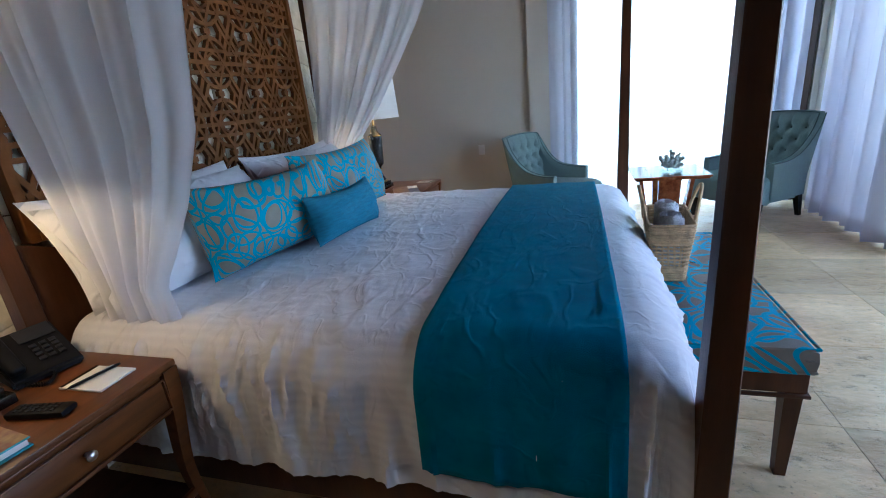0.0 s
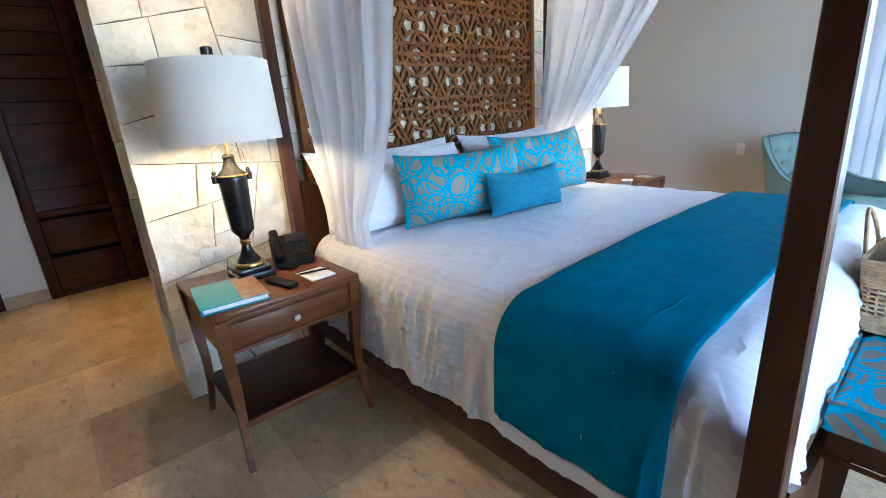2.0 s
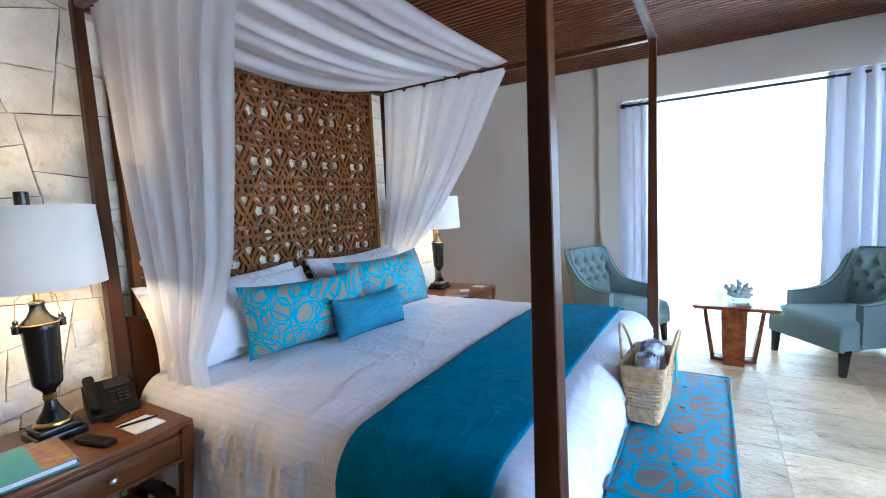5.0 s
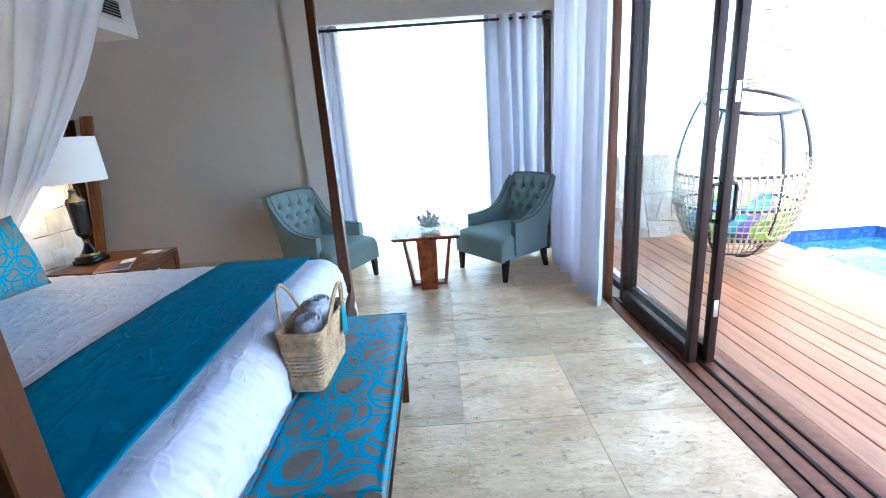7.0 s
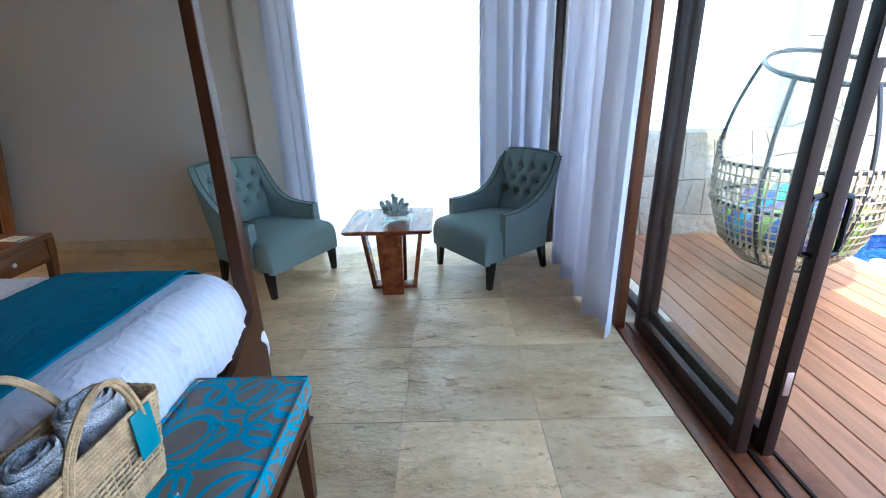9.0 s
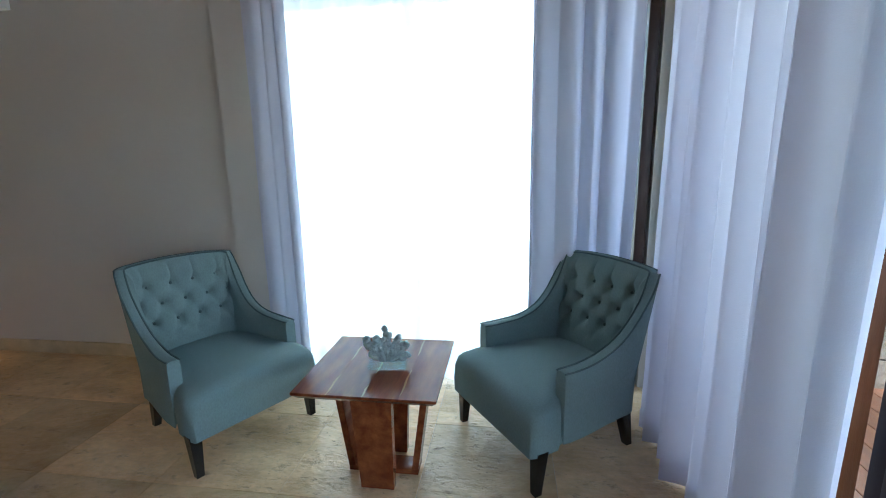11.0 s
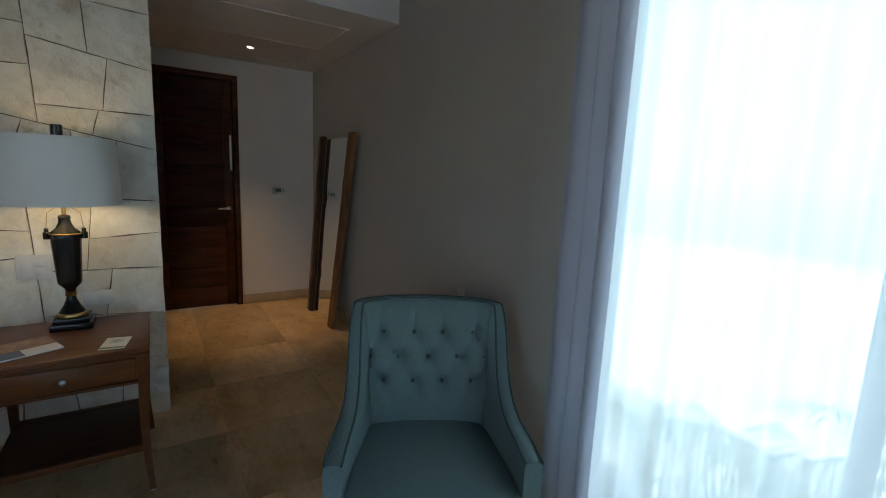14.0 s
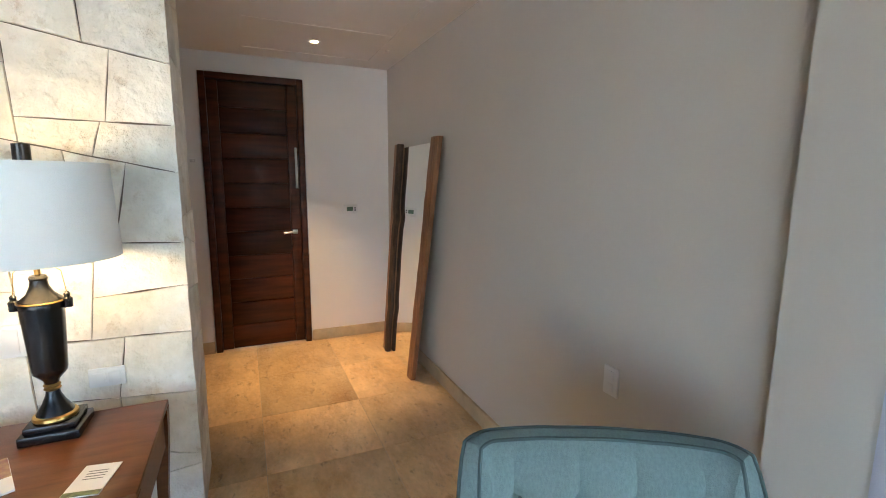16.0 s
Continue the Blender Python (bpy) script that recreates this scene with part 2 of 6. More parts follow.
def pits(m, scale, amount, low, high, stretch=(1, 1, 1)):
    """Scatters small dark holes over a surface and sinks them."""
    n, l = m.node_tree.nodes, m.node_tree.links
    b = n["Principled BSDF"]
    mp, nz, mask, mix = n.new("ShaderNodeMapping"), n.new("ShaderNodeTexNoise"), n.new("ShaderNodeMapRange"), n.new("ShaderNodeMix")
    l.new(n.new("ShaderNodeNewGeometry").outputs["Position"], mp.inputs["Vector"])
    mp.inputs["Scale"].default_value = stretch
    l.new(mp.outputs[0], nz.inputs["Vector"])
    nz.inputs["Scale"].default_value, nz.inputs["Detail"].default_value, nz.inputs["Roughness"].default_value = scale, 9.0, 0.7
    mask.inputs["From Min"].default_value, mask.inputs["From Max"].default_value = low, high
    l.new(nz.outputs["Fac"], mask.inputs["Value"])
    mix.data_type, mix.blend_type = "RGBA", "MULTIPLY"
    mix.inputs["B"].default_value = (amount, amount * 0.9, amount * 0.78, 1)
    l.new(mask.outputs[0], mix.inputs["Factor"])
    l.new(b.inputs["Base Color"].links[0].from_socket, mix.inputs["A"])
    l.new(mix.outputs["Result"], b.inputs["Base Color"])
    bn = n.new("ShaderNodeBump")
    bn.inputs["Strength"].default_value, bn.inputs["Distance"].default_value = 0.8, 0.004
    bn.invert = True
    l.new(mask.outputs[0], bn.inputs["Height"])
    l.new(b.inputs["Normal"].links[0].from_socket, bn.inputs["Normal"])
    l.new(bn.outputs[0], b.inputs["Normal"])


def creases(m, scale, stretch, depth, coords="Object"):
    """Adds sharp shallow ridges, as in cloth that has been folded and pulled."""
    n, l = m.node_tree.nodes, m.node_tree.links
    b = n["Principled BSDF"]
    mp, nz, ridge, pw, bn = n.new("ShaderNodeMapping"), n.new("ShaderNodeTexNoise"), n.new("ShaderNodeMath"), n.new("ShaderNodeMapRange"), n.new("ShaderNodeBump")
    l.new(n.new("ShaderNodeTexCoord").outputs[coords], mp.inputs["Vector"])
    mp.inputs["Scale"].default_value = stretch
    l.new(mp.outputs[0], nz.inputs["Vector"])
    nz.inputs["Scale"].default_value, nz.inputs["Detail"].default_value, nz.inputs["Distortion"].default_value = scale, 2.0, 0.6
    ridge.operation, ridge.inputs[1].default_value = "SUBTRACT", 0.5
    l.new(nz.outputs["Fac"], ridge.inputs[0])
    ab = n.new("ShaderNodeMath")
    ab.operation = "ABSOLUTE"
    l.new(ridge.outputs[0], ab.inputs[0])
    pw.interpolation_type = "SMOOTHSTEP"
    pw.inputs["From Min"].default_value, pw.inputs["From Max"].default_value = 0.0, 0.07
    pw.inputs["To Min"].default_value, pw.inputs["To Max"].default_value = 1.0, 0.0
    l.new(ab.outputs[0], pw.inputs["Value"])
    bn.inputs["Strength"].default_value, bn.inputs["Distance"].default_value = 1.0, depth
    l.new(pw.outputs[0], bn.inputs["Height"])
    l.new(b.inputs["Normal"].links[0].from_socket, bn.inputs["Normal"])
    l.new(bn.outputs[0], b.inputs["Normal"])


pits(TRAV, 2.4, 0.82, 0.50, 0.66, (1, 2.2, 1))
pits(TRAV, 9.0, 0.62, 0.575, 0.67, (1, 1.8, 1))
pits(TRAV, 42.0, 0.60, 0.60, 0.68, (1, 1.5, 1))
BASE = mat("travertine_skirting", (0.52, 0.41, 0.25), 0.4, var=0.15, scale=7, bump=0.15, world_space=True, rnd=0.08)
STONE = mat("limestone", (0.66, 0.61, 0.50), 0.92, var=0.20, scale=4.0, bump=0.8, bscale=14, world_space=True, rnd=0.10, col2=(0.90, 0.87, 0.79), bdist=0.03, spec=0.15, detail=10, grain=0.62)
pits(STONE, 5.0, 0.80, 0.57, 0.68)
# Outdoor limestone: colour lowered so the sunlit garden walls don't burn out.
DIMMEDSTONE = mat("rough_limestone_dimmed_for_sun", (0.30, 0.235, 0.15), 0.95, var=0.25, scale=2.2, bump=0.9, bscale=18, world_space=True, rnd=0.16, col2=(0.46, 0.42, 0.35), bdist=0.03, spec=0.1, detail=10, grain=0.6)
MORTAR = mat("stone_joint", (0.15, 0.12, 0.09), 0.95, var=0.2, world_space=True)
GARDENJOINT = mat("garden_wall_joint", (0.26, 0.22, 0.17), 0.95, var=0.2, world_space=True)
WALNUT = mat("walnut", (0.050, 0.020, 0.010), 0.36, var=0.35, scale=5, bump=0.08, bscale=40, stretch=(6, 0.8, 6), rnd=0.12, spec=0.28)
BEDWOOD = mat("bed_wood", (0.066, 0.022, 0.0075), 0.33, var=0.3, scale=4, bump=0.06, bscale=50, stretch=(5, 5, 0.6), spec=0.28)
STANDWOOD = mat("nightstand_wood", (0.135, 0.044, 0.012), 0.30, var=0.25, scale=5, bump=0.06, bscale=50, stretch=(8, 1, 8), spec=0.28)
LATTICE = mat("lattice_wood", (0.155, 0.058, 0.016), 0.6, var=0.25, scale=7, bump=0.1, bscale=50, spec=0.1)
DOORWOOD = mat("door_wood", (0.058, 0.016, 0.0055), 0.36, var=0.5, scale=3.5, bump=0.08, bscale=30, stretch=(4, 0.7, 7), rnd=0.25, spec=0.28)
TABLEWOOD = mat("table_wood", (0.12, 0.024, 0.008), 0.20, var=0.5, scale=4, bump=0.02, bscale=30, stretch=(5, 0.8, 5), col2=(0.26, 0.075, 0.025), spec=0.22)
SLATWOOD = mat("slat_wood", (0.125, 0.036, 0.012), 0.45, var=0.3, scale=5, bump=0.05, stretch=(0.5, 8, 8), spec=0.28)
DARK = mat("dark_backing", (0.02, 0.014, 0.01), 0.8, var=0.2)
DECKWOOD = mat("deck_wood", (0.35, 0.15, 0.068), 0.35, var=0.25, scale=3, bump=0.12, bscale=30, stretch=(9, 0.7, 9), world_space=True, rnd=0.15)
TEAKJAMB = mat("jamb_wood", (0.15, 0.048, 0.018), 0.4, var=0.25, scale=5, stretch=(6, 6, 0.6), spec=0.28)
ALU = mat("brown_aluminium", (0.030, 0.015, 0.011), 0.45, var=0.06, bump=0.02, spec=0.2)
BLACK = mat("black_lacquer", (0.006, 0.006, 0.007), 0.25, var=0.1, bump=0.02)
BLACKP = mat("black_plastic", (0.005, 0.005, 0.006), 0.5, var=0.1, bump=0.05, bscale=300, spec=0.15)
KEYP = mat("dark_keys", (0.018, 0.018, 0.020), 0.5, var=0.05, spec=0.2)
GREYP = mat("grey_plastic", (0.12, 0.12, 0.13), 0.5, var=0.05)
GOLD = mat("antique_brass", (0.42, 0.27, 0.09), 0.32, metal=1.0, var=0.2, scale=20)
CHROME = mat("brushed_nickel", (0.62, 0.60, 0.57), 0.28, metal=1.0, var=0.06)
SHADE = cloth_see_through("lamp_linen", (0.80, 0.785, 0.745), 0.0, 0.07)
SHEER = cloth_see_through("white_voile", (0.95, 0.96, 0.96), 0.26, 0.94)
CANOPY = cloth_see_through("canopy_voile", (0.84, 0.83, 0.86), 0.16, 0.4)
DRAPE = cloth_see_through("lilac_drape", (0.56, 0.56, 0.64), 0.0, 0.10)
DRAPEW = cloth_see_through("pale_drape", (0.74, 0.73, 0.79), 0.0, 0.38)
SHEET = striped_sheet("striped_cotton")
creases(SHEET, 5.0, (1.0, 0.45, 1.0), 0.0022, "UV")
creases(SHEET, 11.0, (1.0, 0.6, 1.0), 0.0012, "UV")
PILLOW = mat("white_cotton", (0.79, 0.785, 0.84), 0.8, var=0.03, bump=0.1, bscale=240, spec=0.3)
TEAL = mat("teal_throw", (0.0005, 0.175, 0.285), 0.85, var=0.14, scale=14, bump=0.3, bscale=420, spec=0.12)
creases(PILLOW, 5.0, (1, 0.7, 1), 0.004)
creases(TEAL, 8.0, (1, 0.5, 1), 0.002)
LUMBAR = mat("blue_rib", (0.035, 0.215, 0.33), 0.75, var=0.14, scale=20, bump=0.5, bscale=180, stretch=(1, 1, 5), spec=0.2)
RINGS_B = ring_fabric("ring_print_bench", ("X", "Y"), (0.215, 0.185, 0.145), 0.88, 1.15)
RINGS_P = ring_fabric("ring_print_pillow", ("Y", "Z"), (0.25, 0.235, 0.185), 1.22, 1.25)
CHAIRF = mat("grey_green_weave", (0.178, 0.238, 0.226), 0.9, var=0.08, scale=170, stretch=(1, 1, 0.5), bump=0.5, bscale=520, spec=0.2)
PIPE = mat("dark_piping", (0.07, 0.105, 0.10), 0.85, var=0.1)
STRAW = mat("sea_grass", (0.58, 0.40, 0.21), 0.8, var=0.3, scale=30, bump=0.5, bscale=160)
TOWEL = mat("grey_towel", (0.42, 0.44, 0.47), 0.95, var=0.2, scale=45, bump=0.9, bscale=220, col2=(0.82, 0.83, 0.84))
TEALCARD = mat("teal_card", (0.01, 0.28, 0.34), 0.35, var=0.05, bump=0.02)
PAPER = mat("white_paper", (0.78, 0.78, 0.76), 0.7, var=0.02, bump=0.02)
PHOTO = mat("photo_print", (0.20, 0.05, 0.05), 0.3, var=0.5, scale=30, bump=0, col2=(0.35, 0.24, 0.10))
CORAL = mat("cast_coral", (0.36, 0.42, 0.39), 0.8, var=0.25, scale=40, bump=0.8, bscale=160)
GLASS = glass_mat("window_glass")
CRYSTAL = glass_mat("clear_block", (0.86, 0.93, 0.92))
MIRROR = mat("mirror_glass", (0.88, 0.91, 0.90), 0.01, metal=1.0, var=0.0, bump=0)
LIVE = mat("live_edge_wood", (0.16, 0.065, 0.025), 0.5, var=0.4, scale=6, bump=0.3, bscale=30, stretch=(5, 5, 0.6), col2=(0.30, 0.145, 0.06))
BARK = mat("bark", (0.05, 0.028, 0.016), 0.8, var=0.5, scale=14, bump=0.9, bscale=50, stretch=(3, 3, 0.6))
PLASTICW = mat("white_plastic", (0.74, 0.73, 0.70), 0.4, var=0.02, bump=0)
LCD = mat("lcd_green", (0.10, 0.16, 0.11), 0.2, var=0.05, bump=0)
ROPE = mat("natural_rope", (0.42, 0.34, 0.22), 0.9, var=0.25, scale=60, bump=0.8, bscale=200)
STEEL = mat("dark_steel", (0.03, 0.032, 0.034), 0.35, metal=0.5, var=0.1)
WATER = mat("pool_water", (0.013, 0.055, 0.17), 0.08, var=0.55, scale=22, bump=0.25, bscale=5, spec=0.3, detail=2)
MOSAIC = mat("blue_mosaic", (0.018, 0.05, 0.16), 0.25, var=0.4, scale=40, rnd=0.35, bump=0.05)
PLASTER = mat("white_plaster", (0.78, 0.78, 0.76), 0.8, var=0.03, world_space=True, bump=0.1)
SAND = mat("sand_ground", (0.66, 0.65, 0.58), 0.95, var=0.12, scale=0.3, world_space=True)
SEA = mat("glowing_sea_water", (0.06, 0.20, 0.26), 0.12, var=0.2, scale=0.05, bump=0.3, bscale=0.6, world_space=True)
LEAF = mat("palm_leaf", (0.09, 0.13, 0.05), 0.5, var=0.4, scale=3, bump=0.1)
TRUNK = mat("palm_trunk", (0.20, 0.15, 0.10), 0.9, var=0.3, scale=8, bump=0.5)
# The sea is given its own turquoise glow to brighten the window view.
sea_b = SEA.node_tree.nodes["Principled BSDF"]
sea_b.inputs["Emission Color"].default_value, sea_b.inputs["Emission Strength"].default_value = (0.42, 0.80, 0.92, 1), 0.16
# Added glowing sheet behind the sea; it brightens the window and its voile.
SKYGLOW = bpy.data.materials.new("sky_glow_sheet")
SKYGLOW.use_nodes = True
SKYGLOW.node_tree.nodes["Principled BSDF"].inputs["Emission Color"].default_value = (0.80, 0.93, 1.0, 1)
SKYGLOW.node_tree.nodes["Principled BSDF"].inputs["Emission Strength"].default_value = 0.22
SKYGLOW.node_tree.nodes["Principled BSDF"].inputs["Base Color"].default_value = (0.6, 0.7, 0.75, 1)

# ---- large structure ----
CEIL, YM, YW, XR, XF = 2.90, 5.48, 5.40, 2.20, -4.0
struct("wall_mirror", boxes((XF - 0.2, YM, 0, -0.5, YM + 0.3, CEIL + 0.2)), WALL, "plain off-white painted wall behind the leaning mirror", "wall")
bm = boxes((-0.5, YW, 0, -0.25, YW + 0.38, CEIL + 0.2), (-0.25, YW, 2.46, 2.15, YW + 0.38, CEIL + 0.2), (2.15, YW, 0, 2.55, YW + 0.38, CEIL + 0.2))
struct("wall_window", bm, WALL, "off-white wall around the tall curtained window", "wall")
bm = boxes((XR, 3.88, 2.46, 2.55, YW, CEIL + 0.2), (XR, 5.28, 0, 2.55, YW, 2.46), (XR, 0.4, 2.46, 2.55, 3.88, CEIL + 0.2), (XR, -2.5, 0, 2.55, 0.4, CEIL + 0.2))
struct("wall_terrace", bm, WALL, "off-white wall with the wide opening to the terrace", "wall")
struct("wall_back", boxes((-4.8, -2.7, 0, 2.55, -2.5, CEIL + 0.2)), WALL, "plain off-white painted wall closing the room", "wall")
bm = boxes((XF - 0.2, 4.73, 0, XF, YM, 2.47), (XF - 0.2, 2.3, 0, XF, 3.93, 2.47), (XF - 0.2, 3.93, 2.32, XF, 4.73, 2.47))
struct("wall_entry", bm, WHITE, "white entry wall with the dark door", "wall")
bm = boxes((-4.6, -0.40, 0, -4.4, -0.12, 2.62), (-4.6, 1.1, 0, -4.4, 2.3, 2.62), (-4.6, -2.5, 2.1, -4.4, -0.4, 2.62), (-4.6, -2.5, 0, -4.4, -1.3, 2.1), (-4.4, 2.3, 0, XF, 2.5, 2.62))
struct("wall_closet", bm, WHITE, "white wall beside the built-in closet", "wall")
struct("soffit", boxes((-4.6, 2.4, 2.47, -2.0, YM, CEIL + 0.1), (-4.6, -2.5, 2.62, -2.0, 2.4, CEIL + 0.1)), WHITE, "dropped white plaster ceiling over the entry", "ceiling")
bm = bmesh.new()
y = -2.45
while y < YW - 0.03:
    box(bm, -2.0, y, CEIL - 0.035, XR, y + 0.026, CEIL + 0.010)
    y += 0.060
ceiling = struct("ceiling", bm, SLATWOOD, "ceiling of narrow brown wooden slats", "ceiling", False)
struct("ceiling_backing", boxes((-2.0, -2.5, CEIL + 0.014, 2.55, YM, CEIL + 0.05)), DARK, "dark backing above the ceiling slats", "ceiling")
struct("roof", boxes((-4.8, -2.7, CEIL + 0.2, 2.75, YM + 0.4, CEIL + 0.45)), PLASTER, "white roof slab with a terrace overhang", "roof")
floor = struct("floor", boxes((-4.8, -2.7, -0.3, 2.55, YM + 0.4, -0.003)), GROUT, "honed beige travertine tile floor", "floor")
core = struct("wall_stone", boxes((-2.305, 0.40, 0, -1.90, 3.98, CEIL + 0.1)), MORTAR, "pale limestone feature wall behind the bed", "wall")

# skirting
struct("baseboard", boxes((XF + 0.02, YM - 0.018, 0, -0.5, YM, 0.10), (XF, 4.735, 0, XF + 0.018, YM, 0.10), (XF, 2.5, 0, XF + 0.018, 3.925, 0.1), (-0.5, YW - 0.018, 0, -0.26, YW, 0.1), (-4.4, -0.395, 0, -4.382, -0.125, 0.10), bevel=0.003), BASE, "travertine skirting along the walls", "skirting")

# terrace threshold
sill = thing("threshold", "brown hardwood threshold of the sliding doors", "threshold", kind="structure")
for a, b in ((2.168, 2.25), (2.258, 2.335), (2.36, 2.43), (2.45, 2.548)):
    part("board", box(bmesh.new(), a, 0.4, -0.03, b, 3.86, 0.004, 0.003), TEAKJAMB, sill)
track = thing("door_track", "dark metal tracks of the sliding doors", "track", kind="structure")
for a in (2.252, 2.34, 2.347, 2.354, 2.433, 2.441):
    part("rail", box(bmesh.new(), a, 0.4, -0.03, a + 0.004, 3.86, 0.012), ALU, track)
struct("door_jamb", boxes((2.17, 3.80, 0, 2.222, 3.885, 2.46), (2.17, 0.4, 2.40, 2.222, 3.80, 2.46), (2.17, 0.4, 0, 2.222, 0.46, 2.40), bevel=0.004), TEAKJAMB, "brown wooden jamb of the terrace opening", "jamb")

# entry door
door = tagged(thing("door_1", "dark walnut entry door of horizontal boards, closed", "door", pose(XF, 4.33, 0)), kind="structure")
part("door_frame", boxes((-0.12, -0.395, 0, 0.02, -0.345, 2.315), (-0.12, 0.345, 0, 0.02, 0.395, 2.315), (-0.12, -0.345, 2.265, 0.02, 0.345, 2.315), bevel=0.004), DOORWOOD, door)
part("core", boxes((-0.10, -0.3445, 0.005, -0.064, 0.3445, 2.2645)), DARK, door)
part("stile", boxes((-0.06, -0.342, 0.01, -0.015, -0.26, 2.262), bevel=0.003), DOORWOOD, door)
part("stile", boxes((-0.06, 0.26, 0.01, -0.015, 0.342, 2.262), bevel=0.003), DOORWOOD, door)
for k in range(11):
    z0 = 0.012 + k * 0.2045
    b = part("plank", boxes((-0.058, -0.258, z0, -0.02 - 0.003 * (k % 2), 0.258, z0 + 0.2015), bevel=0.003), DOORWOOD, door)
hb = bmesh.new()
tube(hb, [(-0.018, 0.29, 1.02), (0.03, 0.29, 1.02), (0.035, 0.27, 1.02), (0.035, 0.19, 1.015)], 0.009, 8)
part("door_handle", hb, CHROME, door, "brushed nickel lever handle")
part("lock_plate", boxes((-0.016, 0.268, 1.0, -0.008, 0.312, 1.04), bevel=0.004), CHROME, door)
# Slot of light at the door's edge, put in as a solid white strip.
part("light_slot", boxes((-0.019, 0.312, 1.40, -0.011, 0.332, 1.75), bevel=0.001), PLASTICW, door, "pale strip beside the lock stile")

# closet and second door beyond the stone wall
closet = tagged(thing("closet", "built-in dark walnut closet with louvred doors and drawers", "closet", pose(-4.42, 0.49, 0)))
part("carcass", boxes((-0.5, -0.60, 0, -0.05, 0.60, 2.615)), DARK, closet)
for y0, y1 in ((-0.605, -0.53), (-0.04, 0.04), (0.53, 0.605)):
    part("stile", boxes((-0.05, y0, 0.0, 0.03, y1, 2.615), bevel=0.004), DOORWOOD, closet)
for half in (0, 1):
    y0 = -0.525 + half * 0.57
    for k in range(11):
        z0 = 0.735 + k * 0.168
        bm = loft(bmesh.new(), [[(-0.04, yy, z0), (0.014, yy, z0), (0.002, yy, z0 + 0.164), (-0.04, yy, z0 + 0.164)] for yy in (y0, y0 + 0.48)])
        part("slat", bm, DOORWOOD, closet, smooth=False)
    for z0, z1 in ((0.045, 0.335), (0.375, 0.655)):
        part("drawer_front", boxes((-0.04, y0, z0, 0.012, y0 + 0.48, z1), bevel=0.005), DOORWOOD, closet)
part("rail", boxes((-0.05, -0.525, 2.59, 0.026, 0.525, 2.615)), DOORWOOD, closet)
part("plinth", boxes((-0.05, -0.53, 0, 0.02, 0.53, 0.04)), DOORWOOD, closet)
part("rail", boxes((-0.05, -0.525, 0.685, 0.026, 0.525, 0.73), bevel=0.003), DOORWOOD, closet)
door2 = tagged(thing("door_2", "brown wooden bathroom door, closed", "door", pose(-4.41, -0.85, 0)), kind="structure")
part("door_frame", boxes((-0.12, 0.39, 0, 0.015, 0.448, 2.10), (-0.12, -0.448, 0, 0.015, -0.39, 2.10), (-0.12, -0.39, 2.04, 0.015, 0.39, 2.10), bevel=0.004), DOORWOOD, door2)
for k in range(10):
    part("plank", boxes((-0.06, -0.388, 0.012 + k * 0.2025, -0.02, 0.388, 0.012 + k * 0.2025 + 0.2), bevel=0.003), DOORWOOD, door2)
part("core", boxes((-0.10, -0.3895, 0.005, -0.064, 0.3895, 2.0395)), DARK, door2)
part("door_stop", lathe(bmesh.new(), [(0.018, 0.03), (0.018, 0.05), (0.010, 0.06)], 12, 0.0, 0.30), CHROME, door2)

# soffit fittings
vent = tagged(thing("air_vent", "white air-conditioning grille in the soffit face", "vent", pose(-1.998, 4.75, 2.68)))
part("vent_frame", boxes((0, -0.55, -0.10, 0.012, 0.55, -0.075), (0, -0.55, 0.075, 0.012, 0.55, 0.10), (0, -0.55, -0.075, 0.012, -0.525, 0.075), (0, 0.525, -0.075, 0.012, 0.55, 0.075), bevel=0.002), WHITE, vent)
part("backing", boxes((-0.002, -0.525, -0.075, 0.002, 0.525, 0.075)), DARK, vent)
for k in range(6):
    z0 = -0.066 + k * 0.025
    part("slat", loft(bmesh.new(), [[(0.003, yy, z0), (0.012, yy, z0 - 0.006), (0.012, yy, z0 - 0.003), (0.003, yy, z0 + 0.004)] for yy in (-0.524, 0.524)]), WHITE, vent, smooth=False)
panel = tagged(thing("access_panel", "white ceiling access panel with a thin joint", "panel", pose(-3.05, 4.75, 2.47)))
bm = bmesh.new()
for s in ((-0.70, -0.50, -0.006, -0.685, 0.5, 0), (0.685, -0.5, -0.006, 0.70, 0.5, 0), (-0.685, -0.5, -0.006, 0.685, -0.485, 0), (-0.685, 0.485, -0.006, 0.685, 0.5, 0), (-0.008, -0.485, -0.004, 0.008, 0.485, 0)):
    box(bm, *s)
part("panel_trim", bm, WHITE, panel)
